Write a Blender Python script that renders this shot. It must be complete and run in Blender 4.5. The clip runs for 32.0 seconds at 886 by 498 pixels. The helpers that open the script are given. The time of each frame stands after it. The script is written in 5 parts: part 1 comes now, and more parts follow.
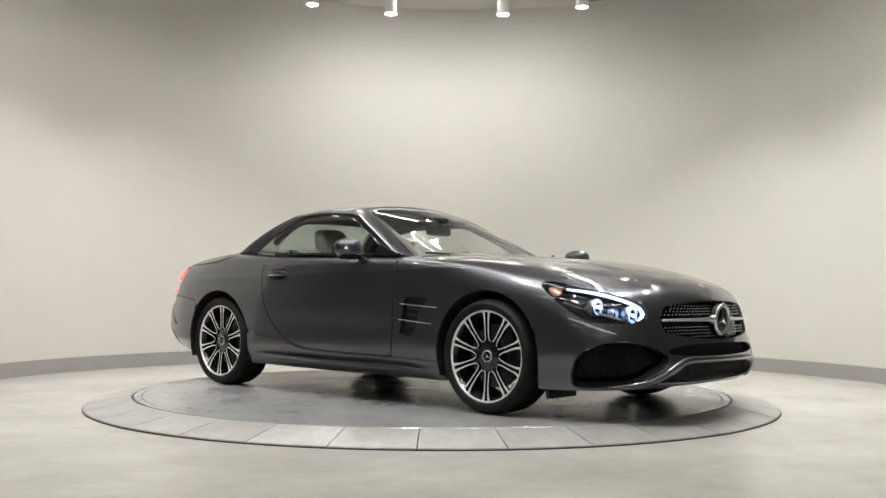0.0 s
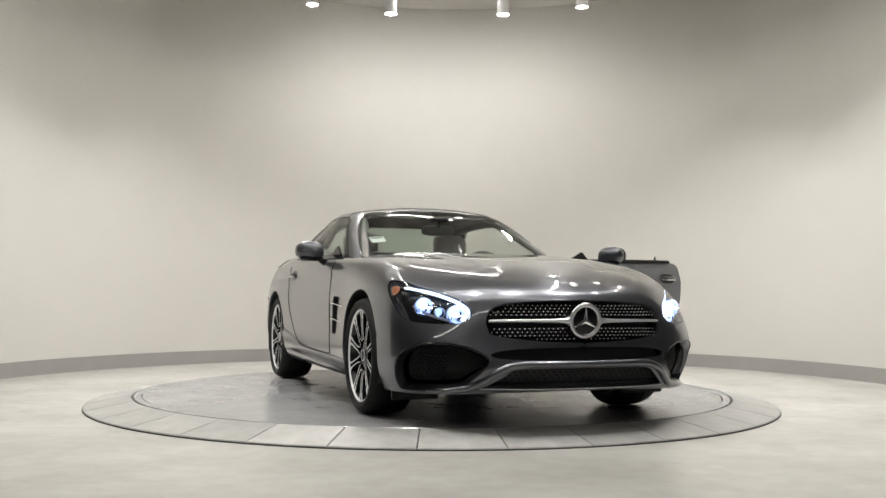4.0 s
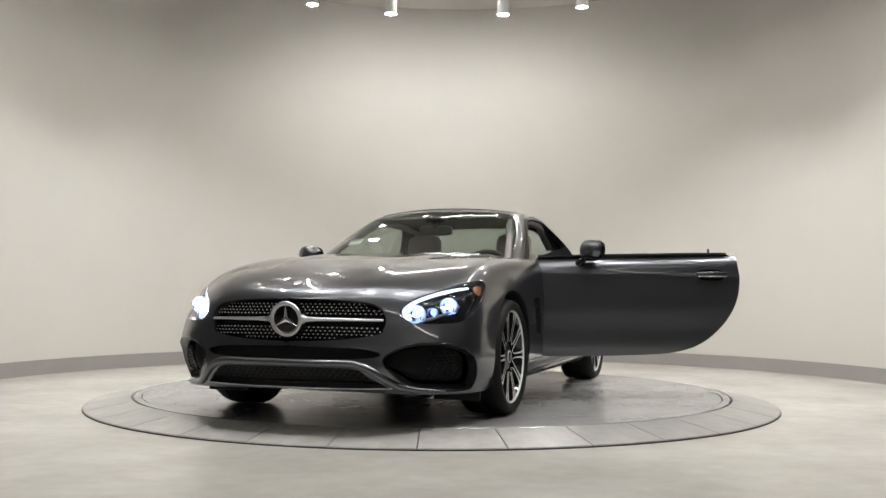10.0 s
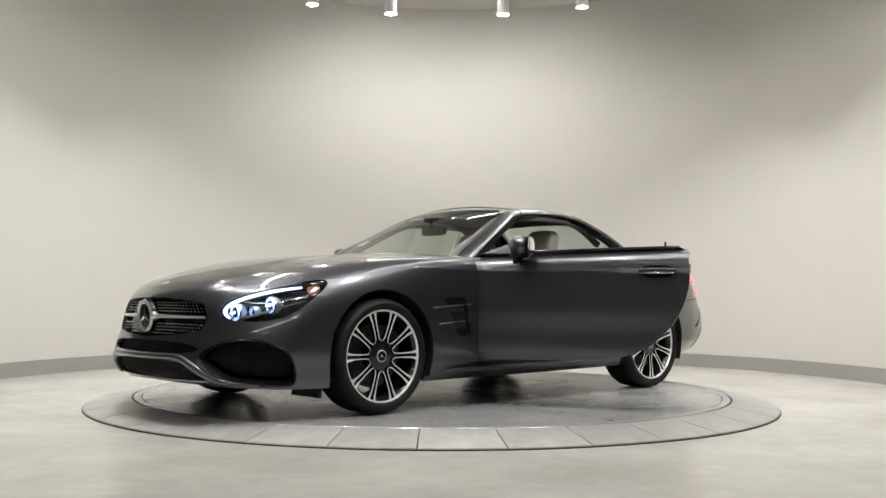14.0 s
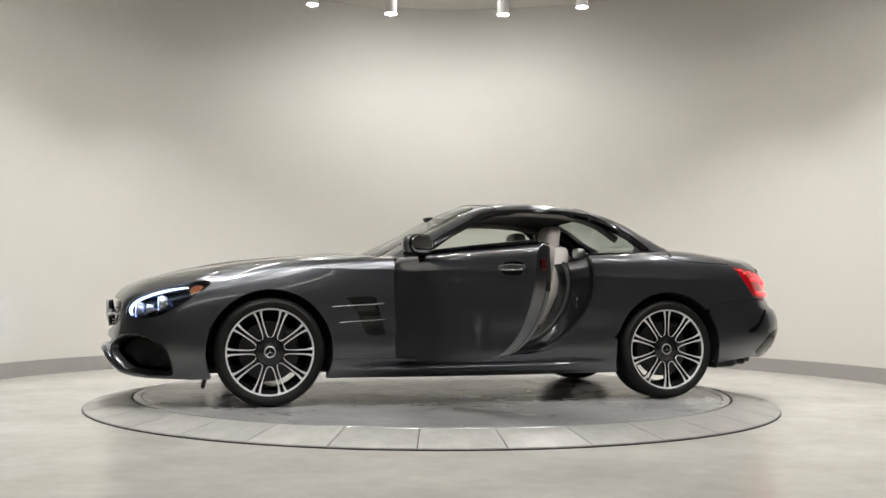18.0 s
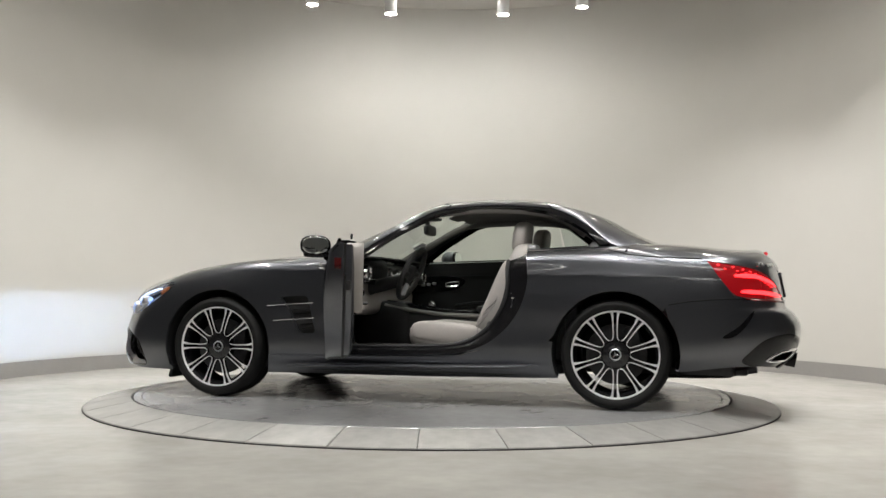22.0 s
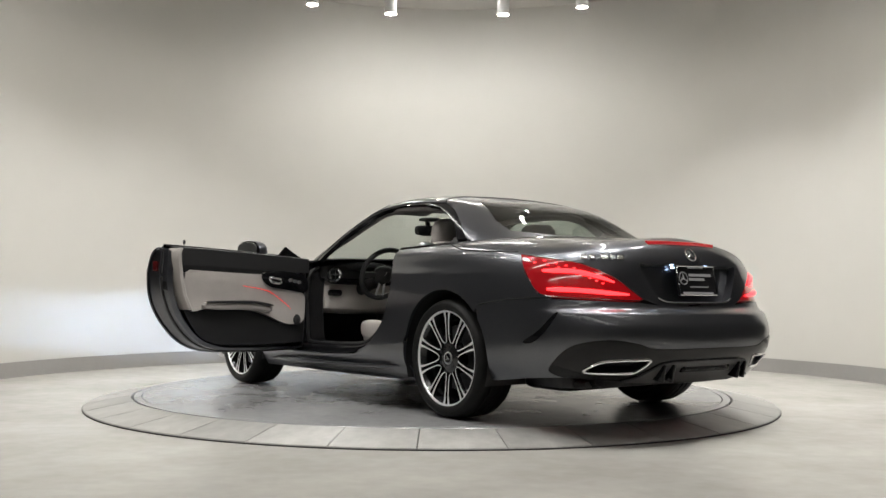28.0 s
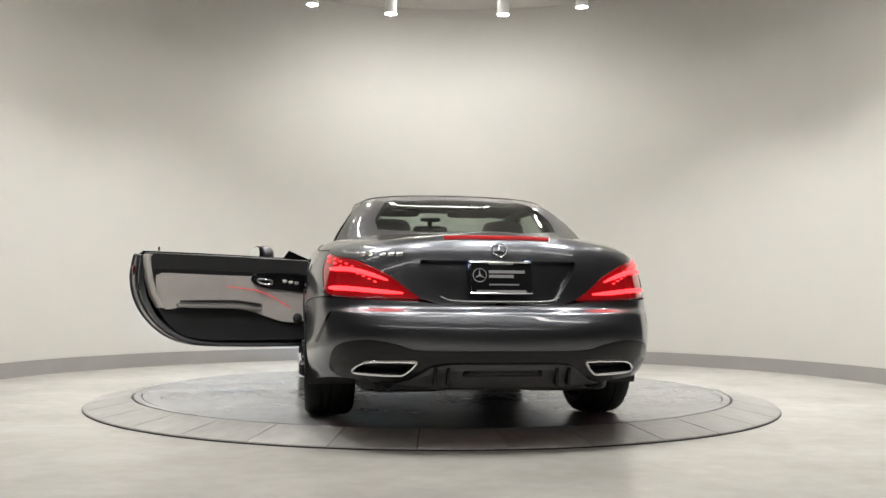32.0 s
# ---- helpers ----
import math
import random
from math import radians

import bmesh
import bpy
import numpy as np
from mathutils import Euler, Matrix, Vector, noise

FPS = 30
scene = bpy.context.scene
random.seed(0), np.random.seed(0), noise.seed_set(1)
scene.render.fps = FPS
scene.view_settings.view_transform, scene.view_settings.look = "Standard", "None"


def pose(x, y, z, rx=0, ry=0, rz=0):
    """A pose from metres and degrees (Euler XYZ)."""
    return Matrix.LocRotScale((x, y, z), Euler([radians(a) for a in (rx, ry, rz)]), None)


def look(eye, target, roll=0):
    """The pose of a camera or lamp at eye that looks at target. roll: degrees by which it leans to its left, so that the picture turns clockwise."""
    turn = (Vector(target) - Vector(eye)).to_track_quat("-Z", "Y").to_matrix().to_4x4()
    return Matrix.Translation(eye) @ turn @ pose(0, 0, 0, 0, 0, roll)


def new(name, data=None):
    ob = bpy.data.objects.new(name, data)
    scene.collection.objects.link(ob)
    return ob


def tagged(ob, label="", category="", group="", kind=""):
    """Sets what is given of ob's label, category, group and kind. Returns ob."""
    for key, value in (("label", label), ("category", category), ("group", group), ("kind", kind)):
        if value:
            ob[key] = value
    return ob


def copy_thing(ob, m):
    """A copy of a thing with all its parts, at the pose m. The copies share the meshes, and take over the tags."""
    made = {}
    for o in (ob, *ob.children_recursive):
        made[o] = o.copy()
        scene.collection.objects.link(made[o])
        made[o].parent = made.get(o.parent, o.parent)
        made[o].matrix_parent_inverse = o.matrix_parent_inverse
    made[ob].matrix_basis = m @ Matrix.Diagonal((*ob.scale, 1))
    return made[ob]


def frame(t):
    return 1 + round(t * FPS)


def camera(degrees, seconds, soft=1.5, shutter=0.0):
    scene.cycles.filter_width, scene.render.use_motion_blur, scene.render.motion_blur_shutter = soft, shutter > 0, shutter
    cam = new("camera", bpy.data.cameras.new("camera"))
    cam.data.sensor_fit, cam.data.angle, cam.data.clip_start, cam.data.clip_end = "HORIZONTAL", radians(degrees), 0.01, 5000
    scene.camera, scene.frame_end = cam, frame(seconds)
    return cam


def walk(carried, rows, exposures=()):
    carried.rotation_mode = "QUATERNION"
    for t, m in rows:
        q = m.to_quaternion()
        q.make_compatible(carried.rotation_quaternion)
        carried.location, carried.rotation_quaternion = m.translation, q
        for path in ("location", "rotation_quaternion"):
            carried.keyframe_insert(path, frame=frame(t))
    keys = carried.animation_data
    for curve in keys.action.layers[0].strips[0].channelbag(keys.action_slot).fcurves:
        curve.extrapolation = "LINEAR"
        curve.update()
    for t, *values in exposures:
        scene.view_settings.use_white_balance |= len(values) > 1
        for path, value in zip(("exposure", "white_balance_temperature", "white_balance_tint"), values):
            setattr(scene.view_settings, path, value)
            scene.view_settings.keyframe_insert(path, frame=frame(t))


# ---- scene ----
# ---- camera and turning ----
SPIN = [(0.0, -42.9), (2.0, -56.5), (4.0, -70.3), (5.5, -80.5), (7.0, -90.6), (9.0, -103.7), (11.0, -116.8), (13.0, -130.6),
        (15.0, -144.9), (17.0, -159.3), (19.0, -173.8), (21.0, -188.8), (23.0, -202.9), (25.0, -216.5), (26.5, -225.3),
        (28.0, -234.0), (30.0, -247.8), (32.0, -261.6)]
EYE = Vector((0.0, -6.926, 0.660))
cam = camera(49.37, 32.0)
VIEW = Matrix.Translation(EYE) @ pose(0, 0, 0, 0, 0, -0.545) @ pose(0, 0, 0, 92.852) @ pose(0, 0, 0, 0, 0, 0.372)
walk(cam, [(0.0, VIEW), (32.0, VIEW)], exposures=[(0.0, 0.0), (4.0, -0.02), (6.0, -0.1), (8.0, -0.2), (10.0, -0.1), (12.0, -0.02), (20.0, -0.03), (22.0, -0.13), (25.0, -0.15), (28.0, -0.1), (30.0, -0.01), (32.0, 0.01)])

# ---- world ----
world = bpy.data.worlds.new("world")
scene.world = world
world.use_nodes = True
world.node_tree.nodes["Background"].inputs[0].default_value = (0.75, 0.76, 0.80, 1)
world.node_tree.nodes["Background"].inputs[1].default_value = 0.02


# ---- lights ----
def spot(name, place, target, power, size, blend=1.0, radius=0.045, colour=(1.0, 0.982, 0.953)):
    lamp = bpy.data.lights.new(name, "SPOT")
    lamp.energy, lamp.spot_size, lamp.spot_blend, lamp.shadow_soft_size, lamp.color = power, radians(size), blend, radius, colour
    ob = new(name, lamp)
    ob.matrix_world = look(place, target)
    return ob


def area(name, place, target, power, sx, sy, colour=(1.0, 0.985, 0.96)):
    lamp = bpy.data.lights.new(name, "AREA")
    lamp.shape, lamp.size, lamp.size_y, lamp.energy, lamp.color = "RECTANGLE", sx, sy, power, colour
    ob = new(name, lamp)
    ob.matrix_world = look(place, target)
    return ob


WALL_C, WALL_R = Vector((0.20, 0.45, 0)), 4.0
FLOOR_Z, CEIL_Z = -0.065, 4.095
LAMP_C, LAMP_R, LAMP_Z = Vector((0.12, 0.19, 0)), 2.80, 3.585
LAMP_ANGLES = [78, 102, 61, 119, 40, 140, 18, 162, -5, 185, -28, 208, -52, 232, -78, 258]
for k, a in enumerate(LAMP_ANGLES):
    out = Vector((math.cos(radians(a)), math.sin(radians(a)), 0))
    p = LAMP_C + out * LAMP_R + Vector((0, 0, LAMP_Z - 0.03))
    if k < 2:
        spot("spot_lamp", p, p + Vector((0, 0, -1)) + out * 0.9, 56, 168)
    elif k < 4:
        spot("spot_lamp", p, p + Vector((0, 0, -1)) - out * 0.20, 195, 104, 0.9)
    elif k < 8:
        spot("spot_lamp", p, p + Vector((0, 0, -1)) + out * 0.05, 180 if k in (4, 6) else 165, 96, 0.85)
    elif k < 12:
        spot("spot_lamp", p, p + Vector((0, 0, -1)) + out * 0.18, 135 if k < 10 else 108, 94, 0.9)
    else:
        spot("spot_lamp", p, p + Vector((0, 0, -1)) - out * 0.20, 125, 92, 0.7)
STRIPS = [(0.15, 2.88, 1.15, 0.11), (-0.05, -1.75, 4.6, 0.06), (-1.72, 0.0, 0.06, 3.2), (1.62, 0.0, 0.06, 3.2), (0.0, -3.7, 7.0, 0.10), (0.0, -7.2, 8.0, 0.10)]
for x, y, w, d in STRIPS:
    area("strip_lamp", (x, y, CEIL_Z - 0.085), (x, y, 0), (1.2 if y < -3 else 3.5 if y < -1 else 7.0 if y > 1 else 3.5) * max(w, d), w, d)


# ---- materials ----
def mat(name, colour, rough=0.5, metal=0.0, coat=0.0, emit=None, power=0.0, noise_scale=0.0, noise_amt=0.0, bump=0.0, bump_scale=200.0, rough_var=0.0, sheen=0.0, spec=0.5):
    m = bpy.data.materials.new(name)
    m.use_nodes = True
    nt = m.node_tree
    b = nt.nodes["Principled BSDF"]
    b.inputs["Base Color"].default_value = (*colour, 1)
    b.inputs["Roughness"].default_value = rough
    b.inputs["Metallic"].default_value = metal
    b.inputs["Coat Weight"].default_value = coat
    b.inputs["Coat Roughness"].default_value = 0.02
    b.inputs["Coat IOR"].default_value = 1.5
    b.inputs["Sheen Weight"].default_value = sheen
    b.inputs["Specular IOR Level"].default_value = spec
    if emit:
        b.inputs["Emission Color"].default_value = (*emit, 1)
        b.inputs["Emission Strength"].default_value = power
    tc = nt.nodes.new("ShaderNodeTexCoord")
    if noise_amt:
        n1, n2 = nt.nodes.new("ShaderNodeTexNoise"), nt.nodes.new("ShaderNodeTexNoise")
        n1.inputs["Scale"].default_value, n1.inputs["Detail"].default_value = noise_scale, 6
        n2.inputs["Scale"].default_value, n2.inputs["Detail"].default_value = noise_scale * 9, 4
        nt.links.new(tc.outputs["Object"], n1.inputs["Vector"])
        nt.links.new(tc.outputs["Object"], n2.inputs["Vector"])
        add = nt.nodes.new("ShaderNodeMath")
        add.operation = "MULTIPLY_ADD"
        nt.links.new(n2.outputs["Fac"], add.inputs[0])
        add.inputs[1].default_value = 0.4
        nt.links.new(n1.outputs["Fac"], add.inputs[2])
        ramp = nt.nodes.new("ShaderNodeMapRange")
        ramp.inputs["From Min"].default_value, ramp.inputs["From Max"].default_value = 0.45, 0.95
        ramp.inputs["To Min"].default_value, ramp.inputs["To Max"].default_value = 1 - noise_amt, 1 + noise_amt
        nt.links.new(add.outputs[0], ramp.inputs["Value"])
        mix = nt.nodes.new("ShaderNodeVectorMath")
        mix.operation = "SCALE"
        mix.inputs[0].default_value = colour
        nt.links.new(ramp.outputs[0], mix.inputs["Scale"])
        nt.links.new(mix.outputs[0], b.inputs["Base Color"])
        if rough_var:
            rr = nt.nodes.new("ShaderNodeMapRange")
            rr.inputs["From Min"].default_value, rr.inputs["From Max"].default_value = 0.45, 0.95
            rr.inputs["To Min"].default_value, rr.inputs["To Max"].default_value = rough - rough_var, rough + rough_var
            nt.links.new(add.outputs[0], rr.inputs["Value"])
            nt.links.new(rr.outputs[0], b.inputs["Roughness"])
    if bump:
        nb = nt.nodes.new("ShaderNodeTexNoise")
        nb.inputs["Scale"].default_value, nb.inputs["Detail"].default_value = bump_scale, 3
        nt.links.new(tc.outputs["Object"], nb.inputs["Vector"])
        bp = nt.nodes.new("ShaderNodeBump")
        bp.inputs["Strength"].default_value, bp.inputs["Distance"].default_value = bump, 0.002
        nt.links.new(nb.outputs["Fac"], bp.inputs["Height"])
        nt.links.new(bp.outputs["Normal"], b.inputs["Normal"])
    return m


def glass_mat(name, tint, gloss_ior=1.5):
    """A thin pane: tinted see-through with a gloss that grows towards grazing."""
    m = bpy.data.materials.new(name)
    m.use_nodes = True
    nt = m.node_tree
    nt.nodes.clear()
    out, mix = nt.nodes.new("ShaderNodeOutputMaterial"), nt.nodes.new("ShaderNodeMixShader")
    tr, gl, lw = nt.nodes.new("ShaderNodeBsdfTransparent"), nt.nodes.new("ShaderNodeBsdfGlossy"), nt.nodes.new("ShaderNodeLayerWeight")
    tr.inputs[0].default_value = (*tint, 1)
    gl.inputs["Roughness"].default_value = 0.01
    lw.inputs[0].default_value = 0.5
    pw, sc = nt.nodes.new("ShaderNodeMath"), nt.nodes.new("ShaderNodeMath")
    pw.operation, sc.operation = "POWER", "MULTIPLY_ADD"
    pw.inputs[1].default_value = 5.0
    sc.inputs[1].default_value, sc.inputs[2].default_value = 0.92, 0.07
    nt.links.new(lw.outputs["Facing"], pw.inputs[0])
    nt.links.new(pw.outputs[0], sc.inputs[0])
    nt.links.new(sc.outputs[0], mix.inputs[0])
    nt.links.new(tr.outputs[0], mix.inputs[1])
    nt.links.new(gl.outputs[0], mix.inputs[2])
    nt.links.new(mix.outputs[0], out.inputs[0])
    return m


PAINT = mat("grey_metallic_paint", (0.100, 0.104, 0.117), 0.29, 0.88, 1.0, noise_scale=260, noise_amt=0.14)
BLACK_GLOSS = mat("black_gloss", (0.005, 0.005, 0.006), 0.10, 0, 0.0, spec=0.3)
JAMB_BLACK = mat("jamb_black", (0.007, 0.007, 0.008), 0.2, spec=0.35)
BLACK_PLASTIC = mat("black_plastic", (0.012, 0.012, 0.013), 0.55, noise_scale=40, noise_amt=0.2, bump=0.3, bump_scale=900)
GREY_PLASTIC = mat("grey_plastic", (0.045, 0.045, 0.047), 0.4, noise_scale=40, noise_amt=0.1)
SOFT_BLACK = mat("soft_black", (0.007, 0.007, 0.008), 0.5, spec=0.15)
STUD = mat("bright_stud", (0.85, 0.86, 0.87), 0.25, 0.25, 0.6)
# Near-black for hollows and gaps, their inner shade put into the colour
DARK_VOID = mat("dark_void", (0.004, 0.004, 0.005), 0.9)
RUBBER = mat("tyre_rubber", (0.008, 0.008, 0.008), 0.62, spec=0.25, noise_scale=12, noise_amt=0.25, bump=0.25, bump_scale=300)
CHROME = mat("chrome", (0.80, 0.81, 0.82), 0.10, 1.0)
SATIN = mat("satin_silver", (0.62, 0.63, 0.65), 0.28, 1.0)
MACHINED = mat("machined_alloy", (0.82, 0.83, 0.84), 0.28, 0.35, 0.4)
WHEEL_BLACK = mat("wheel_black", (0.010, 0.010, 0.011), 0.25, 0.0, 0.6)
STEEL = mat("brake_steel", (0.06, 0.06, 0.063), 0.40, 1.0, noise_scale=30, noise_amt=0.15)
LEATHER = mat("light_grey_leather", (0.40, 0.375, 0.355), 0.48, noise_scale=8, noise_amt=0.06, bump=0.35, bump_scale=500)
# Darker copy of the light grey leather: the cabin's shade is in the colour
LEATHER_SHADED = mat("shaded_grey_leather", (0.17, 0.162, 0.155), 0.5, noise_scale=8, noise_amt=0.08, bump=0.35, bump_scale=500)
LEATHER_DARK = mat("dark_leather", (0.011, 0.011, 0.012), 0.5, noise_scale=10, noise_amt=0.15, bump=0.35, bump_scale=500)
CARPET = mat("black_carpet", (0.010, 0.010, 0.011), 0.95, noise_scale=60, noise_amt=0.4, bump=0.8, bump_scale=900)
HEADLINER = mat("grey_headliner", (0.14, 0.137, 0.134), 0.9, noise_scale=30, noise_amt=0.05)
GLASS = glass_mat("clear_pane", (0.76, 0.82, 0.78))
GLASS_DARK = glass_mat("tinted_pane", (0.62, 0.69, 0.65))
LENS = glass_mat("clear_lens", (0.94, 0.95, 0.97))
FILM = glass_mat("clear_film", (0.86, 0.86, 0.87))
MIRROR = mat("mirror_glass", (0.86, 0.90, 0.88), 0.02, 1.0)
RED_GLOW = mat("red_tail_glow", (0.5, 0.01, 0.01), 0.3, emit=(1.0, 0.025, 0.03), power=5.0)
RED_DIM = mat("red_lens_body", (0.17, 0.003, 0.006), 0.12, 0, 1.0, emit=(1.0, 0.012, 0.02), power=0.16)
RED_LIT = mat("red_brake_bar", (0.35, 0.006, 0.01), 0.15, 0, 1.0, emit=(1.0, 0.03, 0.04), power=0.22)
RED_FAINT = mat("faint_red_strip", (0.4, 0.02, 0.02), 0.3, emit=(1.0, 0.05, 0.05), power=1.0)
RED_LENS = glass_mat("red_clear_lens", (0.95, 0.30, 0.30))
RED_DARK = mat("dark_red_lens", (0.07, 0.003, 0.004), 0.15, 0, 1.0)
AMBER = mat("amber_reflector", (0.22, 0.06, 0.012), 0.2, 0, 1.0)
BLUE_GLOW = mat("blue_white_lamp", (0.9, 0.95, 1.0), 0.3, emit=(0.30, 0.47, 1.0), power=2.0)
BEAM_GLOW = mat("blue_white_beam", (0.9, 0.95, 1.0), 0.3, emit=(0.50, 0.70, 1.0), power=50000.0)
DRL_GLOW = mat("white_running_light", (0.9, 0.95, 1.0), 0.3, emit=(0.55, 0.70, 1.0), power=2.2)
PLATE_GLOW = mat("plate_light_glow", (0.9, 0.95, 1.0), 0.3, emit=(0.5, 0.68, 1.0), power=14.0)
WHITE_LABEL = mat("white_label", (0.8, 0.8, 0.8), 0.6)
GREY_INK = mat("grey_ink", (0.35, 0.35, 0.36), 0.6)
WALL_MAT = mat("white_wall_paint", (0.59, 0.578, 0.545), 0.75, noise_scale=0.35, noise_amt=0.03, bump=0.08, bump_scale=60)
BASE_MAT = mat("grey_base_board", (0.30, 0.29, 0.28), 0.55, noise_scale=3, noise_amt=0.05)
# Grey of the unseen hall walls, set dark for what the car reflects
HALL_MAT = mat("dark_hall_grey", (0.20, 0.20, 0.20), 0.7, noise_scale=1, noise_amt=0.05)
CEIL_MAT = mat("ceiling_paint", (0.55, 0.53, 0.50), 0.8, noise_scale=1, noise_amt=0.03)


def concrete(name, base, spread, big, rough, scratch=0.0, per_piece=0.0):
    """Worn concrete or plate: clouds at three sizes, fine scratches, uneven sheen."""
    m = bpy.data.materials.new(name)
    m.use_nodes = True
    nt = m.node_tree
    b = nt.nodes["Principled BSDF"]
    tc = nt.nodes.new("ShaderNodeTexCoord")

    def noisy(scale, detail, source=None, warp=0.0):
        n = nt.nodes.new("ShaderNodeTexNoise")
        n.inputs["Scale"].default_value, n.inputs["Detail"].default_value, n.inputs["Distortion"].default_value = scale, detail, warp
        nt.links.new(source or tc.outputs["Object"], n.inputs["Vector"])
        return n.outputs["Fac"]

    def ranged(value, a, b_, lo, hi):
        n = nt.nodes.new("ShaderNodeMapRange")
        for key, v in (("From Min", a), ("From Max", b_), ("To Min", lo), ("To Max", hi)):
            n.inputs[key].default_value = v
        nt.links.new(value, n.inputs["Value"])
        return n.outputs[0]

    def times(p, q):
        n = nt.nodes.new("ShaderNodeMath")
        n.operation = "MULTIPLY"
        nt.links.new(p, n.inputs[0])
        nt.links.new(q, n.inputs[1])
        return n.outputs[0]
    cloud, grain = noisy(big, 3), noisy(big * 7, 3)
    tone = times(ranged(cloud, 0.1, 0.9, 1 - spread * 2, 1 + spread * 2), ranged(grain, 0.1, 0.9, 1 - spread * 1.4, 1 + spread * 1.4))
    stain = ranged(noisy(big * 2.3, 4), 0.1, 0.9, 1 + spread, 1 - spread)
    tone = times(tone, stain)
    if scratch:
        mp = nt.nodes.new("ShaderNodeMapping")
        mp.inputs["Scale"].default_value, mp.inputs["Rotation"].default_value = (2.0, 60.0, 1.0), (0, 0, 0.5)
        nt.links.new(tc.outputs["Object"], mp.inputs["Vector"])
        tone = times(tone, ranged(noisy(1.6, 4, mp.outputs[0]), 0.62, 0.72, 1.0, 1 + scratch))
    if per_piece:
        info = nt.nodes.new("ShaderNodeObjectInfo")
        tone = times(tone, ranged(info.outputs["Random"], 0, 1, 1 - per_piece, 1 + per_piece))
    mix = nt.nodes.new("ShaderNodeVectorMath")
    mix.operation = "SCALE"
    mix.inputs[0].default_value = base
    nt.links.new(tone, mix.inputs["Scale"])
    nt.links.new(mix.outputs[0], b.inputs["Base Color"])
    nt.links.new(ranged(grain, 0.3, 0.7, rough - 0.03, rough + 0.03), b.inputs["Roughness"])
    return m


FLOOR_MAT = mat("polished_concrete", (0.43, 0.417, 0.39), 0.25, noise_scale=1.1, noise_amt=0.15, bump=0.02, bump_scale=40, rough_var=0.02)
DISC_MAT = mat("turntable_concrete", (0.285, 0.287, 0.29), 0.20, noise_scale=2.0, noise_amt=0.16, bump=0.02, bump_scale=50, rough_var=0.02)
RING_MAT = concrete("ramp_plate_metal", (0.325, 0.322, 0.308), 0.16, 2.2, 0.36, 0.15, 0.13)
GAP_MAT = mat("dark_gap", (0.015, 0.015, 0.015), 0.8)
LAMP_WHITE = mat("lamp_white", (0.75, 0.75, 0.74), 0.4)
STRIP_GLOW = mat("strip_glow", (1, 1, 1), 0.4, emit=(1.0, 0.96, 0.90), power=14.0)
LAMP_GLOW = mat("lamp_glow", (1, 1, 1), 0.4, emit=(1.0, 0.95, 0.86), power=165.0)


# ---- mesh tools ----
def part(name, data, material, parent, label="", smooth=True):
    """Links a bmesh or (verts, faces[, normals]) as one mesh object under a thing."""
    me = bpy.data.meshes.new(name)
    if isinstance(data, bmesh.types.BMesh):
        bmesh.ops.recalc_face_normals(data, faces=data.faces)
        data.to_mesh(me)
        data.free()
        if smooth:
            for p in me.polygons:
                p.use_smooth = True
            me.set_sharp_from_angle(angle=radians(35))
    else:
        me.from_pydata([tuple(map(float, v)) for v in data[0]], [], [tuple(map(int, f)) for f in data[1]])
        me.update()
        if smooth:
            for p in me.polygons:
                p.use_smooth = True
        if len(data) > 2:
            me.normals_split_custom_set_from_vertices([tuple(map(float, n)) for n in data[2]])
        elif smooth:
            me.set_sharp_from_angle(angle=radians(35))
    for m in material if isinstance(material, (list, tuple)) else [material]:
        me.materials.append(m)
    ob = new(name, me)
    if parent:
        ob.parent = parent
    if label:
        tagged(ob, label)
    return ob


def box_bm(x0, x1, y0, y1, z0, z1, bevel=0.0, seg=2):
    bm = bmesh.new()
    bmesh.ops.create_cube(bm, size=1.0)
    for v in bm.verts:
        v.co = Vector((x0 + (v.co.x + 0.5) * (x1 - x0), y0 + (v.co.y + 0.5) * (y1 - y0), z0 + (v.co.z + 0.5) * (z1 - z0)))
    if bevel:
        bmesh.ops.bevel(bm, geom=bm.edges[:], offset=bevel, segments=seg, affect="EDGES", profile=0.6)
    return bm


def turn_bm(bm, m):
    bmesh.ops.transform(bm, matrix=m, verts=bm.verts)
    return bm


def join_bm(*bms):
    out = bmesh.new()
    for b in bms:
        me = bpy.data.meshes.new("tmp")
        b.to_mesh(me)
        b.free()
        out.from_mesh(me)
        bpy.data.meshes.remove(me)
    return out


def lathe(profile, n=64, axis="y", closed=False):
    """Revolves (radius, offset) pairs round the axis."""
    vs, fs = [], []
    m = len(profile)
    for i in range(n):
        a = 2 * math.pi * i / n
        for r, o in profile:
            c, s = r * math.cos(a), r * math.sin(a)
            vs.append((c, o, s) if axis == "y" else (c, s, o))
    for i in range(n):
        for j in range(m if closed else m - 1):
            a, b = i * m + j, i * m + (j + 1) % m
            c, d = ((i + 1) % n) * m + (j + 1) % m, ((i + 1) % n) * m + j
            fs.append((a, b, c, d) if axis == "z" else (d, c, b, a))
    return vs, fs


def loft(rows, close_u=False, cap=False):
    """Skins rows of equal length."""
    n, m = len(rows), len(rows[0])
    vs = [p for r in rows for p in r]
    fs = []
    for i in range(n - 1):
        for j in range(m if close_u else m - 1):
            fs.append((i * m + j, i * m + (j + 1) % m, (i + 1) * m + (j + 1) % m, (i + 1) * m + j))
    if cap:
        fs.append(tuple(range(m))[::-1])
        fs.append(tuple((n - 1) * m + j for j in range(m)))
    return vs, fs


